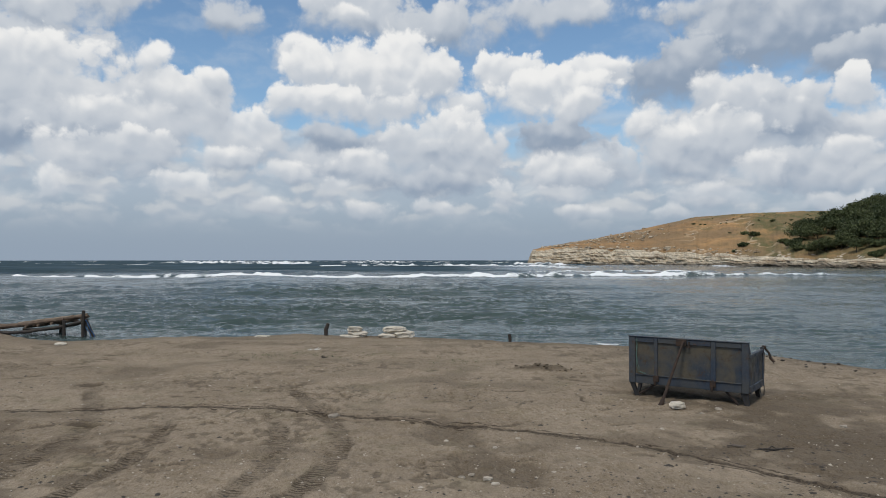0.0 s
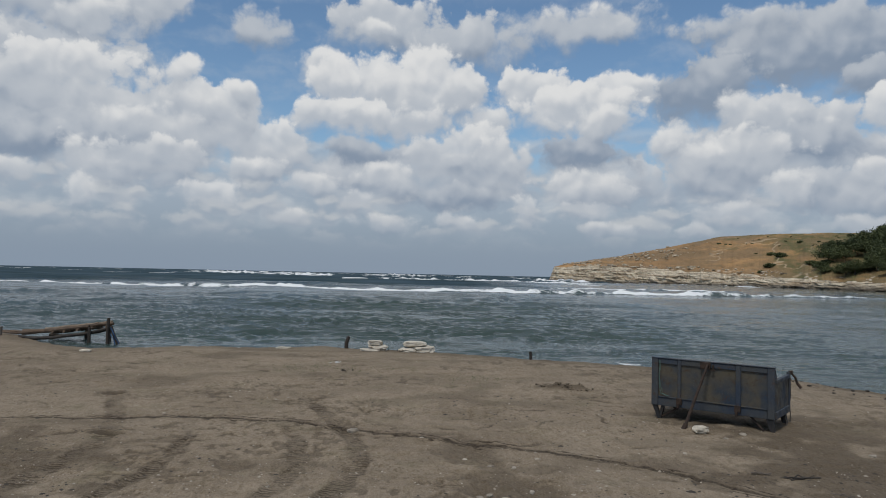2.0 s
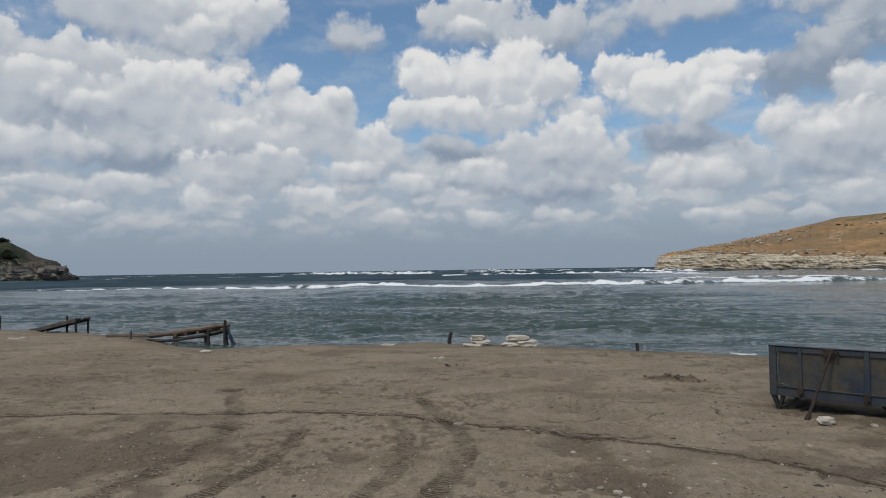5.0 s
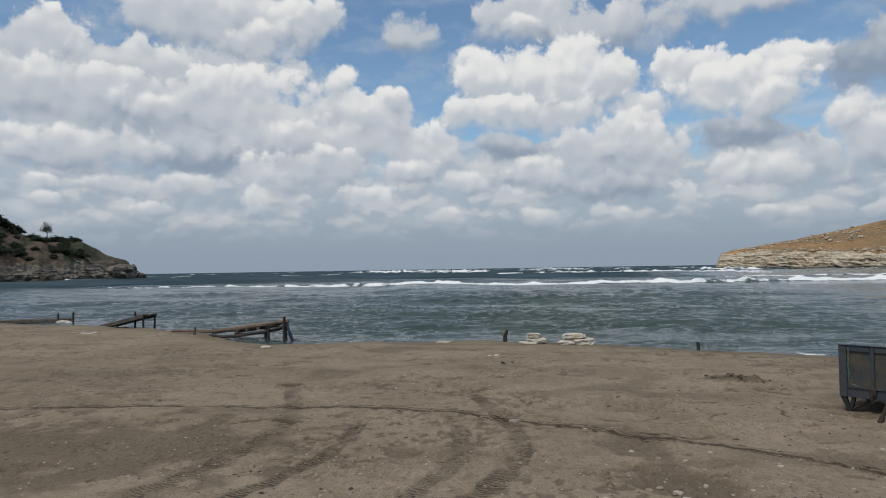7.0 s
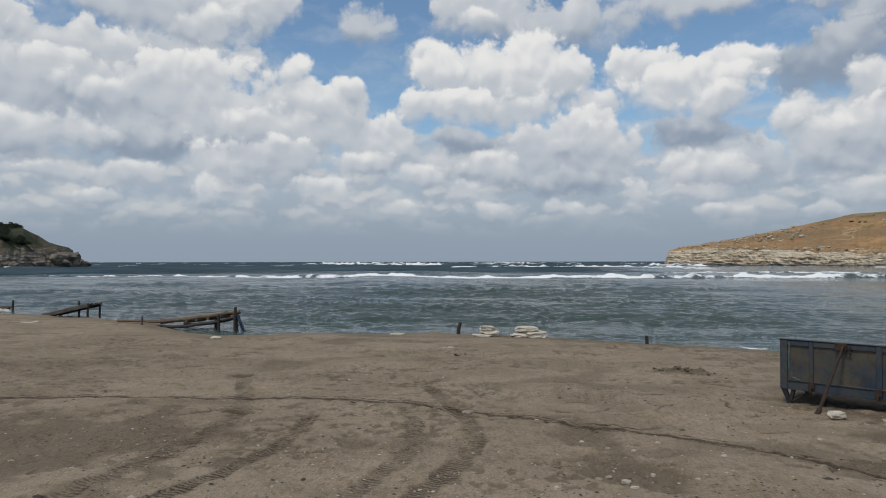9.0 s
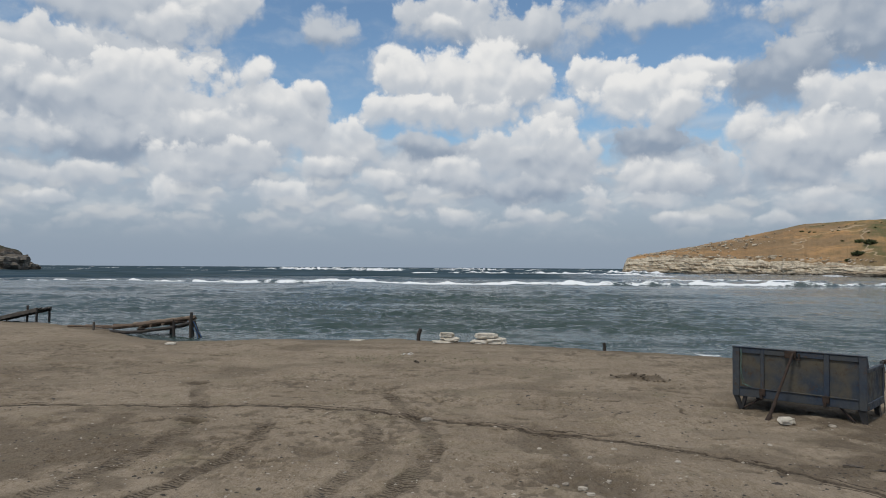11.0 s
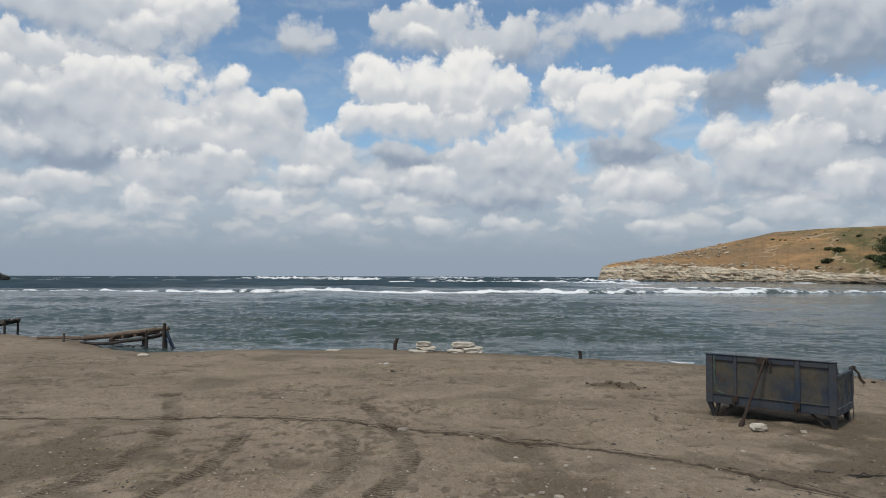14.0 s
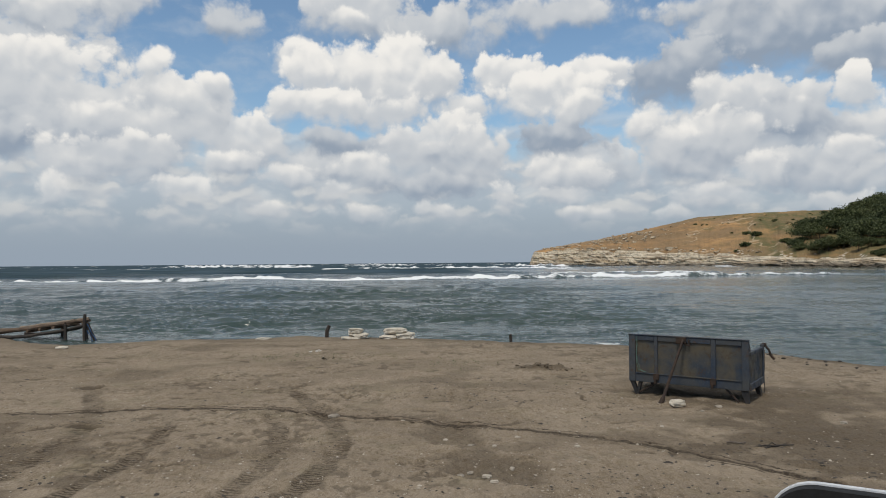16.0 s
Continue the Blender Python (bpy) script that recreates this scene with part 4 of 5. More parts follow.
left_land, left_spot = headland("headland", "dark rocky headland with scrub above grey ledges", LEFT_TURN, LEFT_NEAR,
                                [-62, -50, -46.6, -44.6, -43, -41.2, -40.2, -39.5, -38.9, -38.2, -37.95, -37.8, -37.4, -36.7], [6, 5, 3.75, 2.80, 2.38, 2.40, 1.88, 1.42, 1.22, 1.03, 0.85, 0.35, 0.22, -0.1],
                                [-62, -47, -43, -40, -38.5, -37.8, -37.4, -36.7], [5, 5, 5.5, 6.5, 7.5, 2.8, 2.0, 0.8], -36.72, 60, CLIFF_DARK, HILL_DARK, 2000, 0.05)


# ---- trees and shrubs on the headlands ----
def crown_mesh(name, width, height, clumps, leaves, size, seed, material, low=0.0):
    """Leaves in many small clumps, with gaps between them."""
    rnd = np.random.RandomState(seed)
    c = rnd.normal(size=(clumps, 3))
    c /= np.linalg.norm(c, axis=1)[:, None]
    c *= (rnd.uniform(0.35, 1.0, clumps) ** 0.5)[:, None]
    c[:, 2] = np.abs(c[:, 2]) * 0.9 - 0.25 * rnd.rand(clumps)
    c *= (1 + 0.3 * rnd.uniform(-1, 1, clumps))[:, None]
    c *= (width / 2, width / 2, height * 0.62)
    c[:, 2] += low + height * 0.28
    big = np.repeat(c, leaves, axis=0)
    n = len(big)
    o = rnd.normal(size=(n, 3)) * (width * 0.11, width * 0.11, height * 0.07)
    mid = big + o
    u = rnd.normal(size=(n, 3))
    u /= np.linalg.norm(u, axis=1)[:, None]
    v = np.cross(u, rnd.normal(size=(n, 3)))
    v /= np.linalg.norm(v, axis=1)[:, None]
    s = size * rnd.uniform(0.6, 1.3, n)[:, None]
    co = np.stack([mid - u * s, mid - v * s * 0.6, mid + u * s, mid + v * s * 0.6], 1).reshape(-1, 3)
    co[:, 2] = np.maximum(co[:, 2], 0.02)
    data = bpy.data.meshes.new(name)
    data.from_pydata(co.tolist(), [], np.arange(n * 4).reshape(-1, 4).tolist())
    data.materials.append(material)
    return data


def make_tree(name, m, label, height, width, seed, leaf, bare=False):
    tree = empty(name, m, label, "tree" if name == "tree" else "shrub", "trees on the headland" if name == "tree" else "shrubs on the headland")
    rnd = random.Random(seed)
    bm = bmesh.new()
    fork = height * (0.42 if name == "tree" else 0.15)
    rod(bm, (0, 0, -0.8), (0.1, 0.05, fork), 0.045 * height ** 0.8, 0.028 * height ** 0.8, 7, 0.05, 3, seed)
    for k in range(7 if bare else 5):
        a = k * 2.4 + rnd.random()
        tip = (math.cos(a) * width * 0.36, math.sin(a) * width * 0.36, fork + (height - fork) * rnd.uniform(0.45, 0.9))
        rod(bm, (0.1, 0.05, fork * rnd.uniform(0.8, 1.0)), tip, 0.02 * height ** 0.8, 0.006 * height, 5, 0.15, 3, seed + k)
    part("trunk", bm, BARK, tree)
    count = 40 if bare else 60
    data = crown_mesh("crown", width, height - fork * 0.55, count, 30 if bare else 26, 0.17 if bare else 0.28, seed, leaf, fork * 0.75)
    crown = new("crown", data)
    crown.parent = tree
    return tree


def plant(spot, master, places):
    rnd = random.Random(4)
    for turn, depth, size in places:
        x, y, z = spot(turn, depth)
        if 0 < turn < 30.0 and depth > 0.4:
            size *= 0.62
        copy = copy_thing(master, pose(x, y, z - 0.1 - 0.35 * size, 0, 0, rnd.uniform(0, 360)))
        copy.scale = (size * rnd.uniform(0.9, 1.15), size * rnd.uniform(0.9, 1.15), size)


def strew(seed, count, turn, depth, size, keep):
    """Scattered places: ranges of turn, depth and size, thinned by keep(turn, depth)."""
    rnd = random.Random(seed)
    out = []
    while len(out) < count:
        t, d = rnd.uniform(*turn), rnd.uniform(*depth)
        if rnd.random() < keep(t, d):
            out.append((t, d, rnd.uniform(*size)))
    return out


x, y, z = right_spot(29.0, 0.5)
tree_a = make_tree("tree", pose(x, y, z - 0.1), "broad dark-green oak tree on the hillside", 6.0, 6.4, 11, LEAF)
x, y, z = right_spot(31.0, 0.7)
tree_b = make_tree("tree", pose(x, y, z - 0.1), "rounded green tree in the hillside wood", 7.0, 5.6, 12, LEAF)
x, y, z = right_spot(26.4, 0.10)
shrub_a = make_tree("shrub", pose(x, y, z - 0.1), "low dense dark-green shrub on dry grass", 2.6, 4.0, 13, LEAF)


def wood(t, d):
    return min(1.0, max(0.0, (t - 25.0 - 1.6 * d) / 2.6)) * (1.0 if t > 29.5 or d < 0.72 else 0.0)


plant(right_spot, tree_a, strew(1, 130, (25.3, 37), (0.05, 0.92), (0.55, 1.15), wood))
plant(right_spot, tree_b, strew(2, 70, (28, 37), (0.05, 0.92), (0.6, 1.15), wood))
plant(right_spot, tree_b, strew(3, 16, (30.9, 37), (0.80, 0.97), (0.7, 1.05), lambda t, d: 1.0))
plant(right_spot, shrub_a, strew(5, 60, (24.5, 36), (0.02, 0.95), (0.5, 1.1), lambda t, d: 0.25 + 0.75 * wood(t, d)))
plant(right_spot, shrub_a, strew(6, 40, (20.5, 29), (0.35, 0.92), (0.15, 0.40), lambda t, d: min(1.0, max(0.05, (t + 3 * d - 22.0) / 4.0))))
plant(right_spot, shrub_a, [(22.9, 0.12, 0.9), (23.6, 0.30, 0.9), (23.0, 0.33, 0.7), (26.2, 0.14, 1.15), (27.4, 0.10, 0.9), (19.4, 0.62, 0.6), (19.9, 0.6, 0.5), (25.6, 0.2, 0.8), (20.2, 0.58, 0.5), (22.3, 0.05, 0.5)])

x, y, z = left_spot(-43.25, 0.97)
lone = make_tree("tree", pose(x, y, z - 0.1), "lone sparse tree on the dark headland's ridge", 7.6, 4.2, 21, LEAF_DARK, True)
x, y, z = left_spot(-42.6, 0.95)
shrub_b = make_tree("shrub", pose(x, y, z - 0.1), "dark evergreen shrub on the rocky headland", 2.6, 3.6, 22, LEAF_DARK)
plant(left_spot, shrub_b, [(-42.9, 0.95, 1.0), (-42.2, 0.98, 0.9), (-41.7, 0.98, 1.0), (-41.3, 0.95, 0.7), (-44.9, 0.96, 1.0), (-45.3, 0.95, 1.3), (-45.8, 0.93, 1.4), (-46.3, 0.95, 1.5), (-46.8, 0.95, 1.8)])
plant(left_spot, shrub_b, strew(31, 45, (-50, -41), (0.15, 0.9), (0.5, 1.2), lambda t, d: 0.5))


def hillside_stones(count, seed):
    """Pale stones breaking through the dry grass, in one mesh."""
    rnd = random.Random(seed)
    bm = bmesh.new()
    for k in range(count):
        t, d = rnd.gauss(13.2, 2.6), min(0.93, max(0.05, rnd.gauss(0.55, 0.2)))
        if k % 3 == 0:
            t, d = rnd.uniform(8, 24), rnd.uniform(0.0, 0.08)
        x, y, z = right_spot(max(8.0, t), d)
        s = 0.48 * math.exp(rnd.gauss(0, 0.45))
        lump(bm, (s * 2.4, s * 1.8, s), k + 900, 0.6, 1, (x, y, z - 0.1 * s), True)
    return tagged(part("hillside_stones", bm, CLIFF_PALE), "pale stones strewn over the dry grass slope", "stones", kind="stuff")


hillside_stones(240, 44)


# ---- rocks at the feet of the cliffs ----
def boulder(at, size, seed, material, label):
    bm = bmesh.new()
    lump(bm, size, seed, 0.7, 3, (0, 0, 0), True, 1.6)
    ob = part("boulder", bm, material)
    ob.matrix_world = pose(at[0], at[1], SEA - 0.25 * size[2], 0, 0, seed * 41)
    return tagged(ob, label, "rock", "rocks at the cliff's foot")


rnd = random.Random(8)
for k in range(26):
    t = rnd.uniform(7.0, 33.0)
    r = np.interp(t, RIGHT_TURN, RIGHT_NEAR) - rnd.uniform(-2.0, 2.5)
    s = rnd.uniform(1.0, 3.2)
    boulder((r * math.sin(radians(t)), r * math.cos(radians(t))), (s * 1.5, s * 1.2, s * 0.6), k + 1, CLIFF_PALE, "pale layered boulder at the water's edge")
for k, (t, back, s) in enumerate(((-37.15, 2, 3.4), (-38.55, 0, 9.0), (-39.0, 2, 8.0), (-37.6, 0, 4.4), (-39.9, -6, 4.0), (-38.6, -3, 4.0), (-41.5, -4, 3.0), (-43.2, -3, 4.0), (-44.8, -3, 5.0), (-46.0, -4, 4.0), (-42.4, -2, 3.0))):
    r = np.interp(t, LEFT_TURN, LEFT_NEAR) + back
    boulder((r * math.sin(radians(t)), r * math.cos(radians(t))), (s * 1.4, s * 1.2, s * 0.85), k + 50, CLIFF_DARK, "dark wet boulder below the rocky headland")


# ---- the tractor's transport box ----
def transport_box():
    """A steel box that stands on bracket legs. Along: x; to the back: y."""
    long, deep, low, high, side = 1.89, 0.96, 0.215, 0.98, 0.80
    turn = math.degrees(math.atan2(-0.585, 0.811))
    box = empty("transport_box", pose(3.12, 11.93, ground_at(3.9, 11.4), 0, 0, turn), "weathered blue steel tractor box standing on bracket legs", "transport box")

    def piece(name, *blocks, mat=PAINT, bevel=0.006, label=""):
        bm = bmesh.new()
        for lo, hi in blocks:
            block(bm, lo, hi, bevel)
        return part(name, bm, mat, box, label)

    piece("floor_plate", ((0.02, 0.02, low + 0.02), (long - 0.02, deep - 0.02, low + 0.045)), mat=RUST)
    # front: panels set back between posts and rails
    posts = (0.0, 0.43, 1.33, long - 0.10)
    wides = (0.11, 0.055, 0.075, 0.10)
    for x0, w in zip(posts, wides):
        piece("post", ((x0, 0.0, low), (x0 + w, 0.05, high)))
    for x0, w, x1 in zip(posts, wides, posts[1:]):
        piece("panel", ((x0 + w - 0.01, 0.028, low + 0.10), (x1 + 0.01, 0.040, high - 0.06)), mat=PANEL, bevel=0.003, label="stained brownish panel")
        piece("top_rail", ((x0 + w + 0.002, 0.004, high - 0.085), (x1 - 0.002, 0.046, high - 0.004)))
        piece("bottom_rail", ((x0 + w + 0.002, 0.004, low), (x1 - 0.002, 0.046, low + 0.135)))
        piece("ledge", ((x0 + w + 0.002, -0.012, low + 0.137), (x1 - 0.002, 0.030, low + 0.150)), mat=PANEL, bevel=0.002)
    piece("top_lip", ((-0.012, -0.010, high), (long + 0.012, 0.062, high + 0.016)))
    # sides, lower than the front, with a rail on top
    for name, x0, x1 in (("side_wall", 0.0, 0.03), ("side_wall", long - 0.03, long)):
        piece(name, ((x0, 0.052, low + 0.002), (x1, deep - 0.045, side - 0.05)), mat=PANEL)
        out = 0.022 if x0 else -0.022
        piece("side_rail", ((min(x0, x0 + out), 0.055, side - 0.05), (max(x1, x1 + out), deep - 0.02, side + 0.005)))
        piece("side_rail", ((min(x0, x0 + out), 0.055, low), (max(x1, x1 + out), deep - 0.05, low + 0.11)))
        piece("rear_post", ((min(x0, x0 + out), deep - 0.05, low), (max(x1, x1 + out), deep, side + 0.045)))
    for x0 in (long - 0.035, 0.0):
        bm = bmesh.new()
        vs = [bm.verts.new(p) for p in ((x0, 0.05, high - 0.01), (x0, 0.17, side), (x0, 0.05, side), (x0 + 0.035, 0.05, high - 0.01), (x0 + 0.035, 0.17, side), (x0 + 0.035, 0.05, side))]
        for f in ((0, 1, 2), (5, 4, 3), (0, 3, 4, 1), (1, 4, 5, 2), (2, 5, 3, 0)):
            bm.faces.new([vs[i] for i in f])
        part("gusset", bm, PAINT, box)
    piece("tailboard", ((0.035, deep - 0.035, low + 0.05), (long - 0.035, deep - 0.005, side - 0.12)), mat=PANEL)
    # legs: bent plates at the corners
    for x0, lean in ((0.04, 1), (long - 0.12, -1)):
        for y0 in (0.02, deep - 0.14):
            bm = bmesh.new()
            foot = x0 + 0.075
            for top0, top1, wide in ((x0 - 0.035, 0.075, 0.045), (x0 + 0.115, 0.055, 0.030)) if lean > 0 else ((x0 - 0.005, 0.105, 0.050),):
                quad = [(top0, low + 0.004), (top0 + top1, low + 0.004), (foot + wide, -0.015), (foot - 0.005, -0.015)]
                a = [bm.verts.new((px, y0, pz)) for px, pz in quad]
                b = [bm.verts.new((px, y0 + 0.06, pz)) for px, pz in quad]
                bm.faces.new(a[::-1]), bm.faces.new(b)
                for i in range(4):
                    bm.faces.new((a[i], a[(i + 1) % 4], b[(i + 1) % 4], b[i]))
                y0 += 0.008
            part("leg", bm, DARK_STEEL, box, "dark bent bracket leg")
    bm = bmesh.new()
    rod(bm, (0.16, 0.05, 0.03), (0.44, 0.10, low), 0.016, 0.016, 6)
    part("brace", bm, RUST, box)
    bm = bmesh.new()
    rod(bm, (long - 0.16, 0.05, 0.03), (long - 0.36, 0.08, low), 0.016, 0.016, 6)
    part("brace", bm, RUST, box)
    # clamp, hinges and the slanting prop pole
    clamp = piece("clamp", ((0.80, -0.045, high - 0.10), (0.96, 0.0, high + 0.004)), mat=RUST, bevel=0.004)
    piece("hook", ((0.985, -0.03, high - 0.12), (1.01, 0.0, high - 0.03)), ((0.965, -0.035, high - 0.125), (1.03, -0.02, high - 0.105)), mat=RUST, bevel=0.003).parent = clamp
    for x0 in (0.42, 1.32):
        piece("hinge", ((x0, -0.03, low + 0.05), (x0 + 0.09, 0.0, low + 0.15)), ((x0 + 0.015, -0.045, low - 0.01), (x0 + 0.05, -0.005, low + 0.07)), mat=RUST, bevel=0.004)
    bm = bmesh.new()
    rod(bm, (0.925, -0.06, high - 0.03), (0.775, -0.66, 0.05), 0.020, 0.024, 8, 0.004, 3, 2)
    rod(bm, (0.782, -0.62, 0.10), (0.755, -0.72, -0.03), 0.034, 0.040, 8)
    part("prop_pole", bm, RUST, box, "rusty prop pole")
    latch = piece("tail_latch", ((long - 0.01, deep - 0.01, side + 0.0), (long + 0.05, deep + 0.05, side + 0.06)), mat=RUST)
    bm = bmesh.new()
    rod(bm, (long + 0.03, deep + 0.02, side + 0.02), (long + 0.17, deep + 0.03, side - 0.20), 0.018, 0.024, 6, 0.02, 3, 4)
    part("lever", bm, RUST, latch)
    for a, b in (((long + 0.02, deep + 0.015, side - 0.05), (long + 0.01, deep + 0.02, 0.02)), ((long - 0.01, deep - 0.2, low), (long + 0.02, deep - 0.24, 0.02))):
        bm = bmesh.new()
        rod(bm, a, b, 0.009, 0.009, 5, 0.02, 5, 6)
        part("strap", bm, TWIG, box)
    for a, b, c in (((0.135, -0.012, high - 0.02), (0.15, -0.02, high - 0.36), (0.19, -0.02, low + 0.22)), ((0.15, -0.012, high - 0.02), (0.14, -0.02, high - 0.40), (0.165, -0.02, low + 0.19))):
        bm = bmesh.new()
        rod(bm, a, b, 0.0042, 0.0042, 5, 0.012, 5, 5)
        rod(bm, b, c, 0.0042, 0.0042, 5, 0.012, 4, 5)
        part("rope", bm, ROPE_GREEN, box, "thin green rope")
    bm = bmesh.new()
    rod(bm, (0.18, -0.02, low + 0.20), (0.30, -0.02, low + 0.17), 0.009, 0.007, 5, 0.01, 3, 9)
    part("rope", bm, ROPE_GREEN, box, "thin green rope")
    return box


transport_box()


def stone(name, x, y, size, seed, label, material=STONE_WHITE, turn=0.0, z=None, flat=True, tilt=0.0):
    bm = bmesh.new()
    lump(bm, size, seed, 0.45, 3, (0, 0, 0), flat, 1.5)
    ob = part(name, bm, material)
    ob.matrix_world = pose(x, y, (ground_at(x, y) - 0.012) if z is None else z, tilt, 0, turn)
    return tagged(ob, label, "stone")


stone("stone", 3.53, 10.70, (0.22, 0.15, 0.105), 3, "pale broken stone beside the prop pole", turn=-10)
# ---- slabs stacked at the water's edge ----
for x, y, size, seed, turn, lift, tilt in ((-2.60, 20.75, (0.74, 0.46, 0.085), 31, 4, 0.0, 0), (-2.46, 20.78, (0.56, 0.42, 0.11), 32, -8, 0.075, 2), (-2.56, 20.80, (0.44, 0.38, 0.16), 33, 10, 0.165, -4),
                                           (-1.62, 20.80, (0.48, 0.42, 0.135), 34, 5, 0.0, 0), (-1.15, 20.85, (0.62, 0.46, 0.19), 35, -6, 0.0, 3), (-1.42, 20.85, (0.66, 0.42, 0.17), 36, 3, 0.145, -2)):
    g = ground_at(-2.55 if x < -2 else -1.4, 20.8)
    stone("stone_slab", x, y, size, seed, "pale limestone slab stacked at the water's edge", turn=turn, z=g - 0.02 + lift, tilt=tilt)
stone("stone_slab", -5.3, 20.95, (0.42, 0.25, 0.06), 41, "flat pale slab lying in the wash", turn=8)


# ---- posts ----
def post(x, y, height, lean, radius, seed, label):
    g = ground_at(x, y)
    bm = bmesh.new()
    rod(bm, (0, 0, -0.25), (0.0, 0, height * 0.55), radius, radius, 9, 0.01, 2, seed)
    rod(bm, (0, 0, height * 0.5), (lean, 0, height), radius * 1.02, radius * 0.92, 9, 0.0, 1, seed)
    ob = part("post", bm, WOOD_WET)
    ob.matrix_world = pose(x, y, g)
    return tagged(ob, label, "post")


post(-3.49, 21.3, 0.36, 0.07, 0.058, 3, "short dark bent post standing in the wash")
post(1.86, 19.7, 0.22, -0.02, 0.045, 4, "stubby dark wooden post at the waterline")


# ---- little wooden jetties ----
def jetty(start, end, width, logs, slats, label, seed, legs, wood=WOOD_LOG, leg_up=0.22):
    """Logs laid from the beach to a trestle in the water."""
    a, b = Vector(start), Vector(end)
    flat = Vector((b.x - a.x, b.y - a.y, 0))
    side = Vector((-flat.y, flat.x, 0)).normalized()
    ob = empty("jetty", Matrix.Translation(a), label, "jetty", "jetties along the beach")
    rnd = random.Random(seed)
    way = b - a
    for k in range(logs):
        off = side * (k / max(1, logs - 1) - 0.5) * width
        bm = bmesh.new()
        r = rnd.uniform(0.035, 0.055)
        rod(bm, off + way * rnd.uniform(-0.06, 0.02) + Vector((0, 0, rnd.uniform(-0.03, 0.03))), off + way * rnd.uniform(0.98, 1.06) + Vector((0, 0, rnd.uniform(-0.03, 0.02))), r * 1.2, r * 0.9, 8, 0.04, 7, seed + k)
        part("log", bm, wood, ob)
    for s in (-0.5, 0.5) if wood is WOOD_GREY else ():
        bm = bmesh.new()
        turn = Matrix.Translation(side * s * (width + 0.11)) @ way.to_track_quat("X", "Z").to_matrix().to_4x4()
        block(bm, (-0.02, -0.02, -0.10), (way.length * 0.99, 0.02, 0.05), 0.006, turn)
        part("side_board", bm, wood, ob, "dark weathered side board")
    for k in range(slats):
        f = (k + 0.5) / slats + rnd.uniform(-0.02, 0.02)
        c = way * f + Vector((0, 0, -0.075))
        bm = bmesh.new()
        rod(bm, c - side * width * 0.62, c + side * width * 0.62, 0.035, 0.03, 7, 0.015, 3, seed + 40 + k)
        part("crossbar", bm, wood, ob)
    for f, s, up in legs:
        c = way * f + side * s * width
        bm = bmesh.new()
        rod(bm, (c.x, c.y, SEA - 0.6 - a.z), (c.x + rnd.uniform(-0.03, 0.03), c.y, c.z + up), 0.05, 0.042, 8, 0.02, 4, seed + 70)
        part("leg", bm, WOOD_WET, ob, "dark wet leg")
    return ob


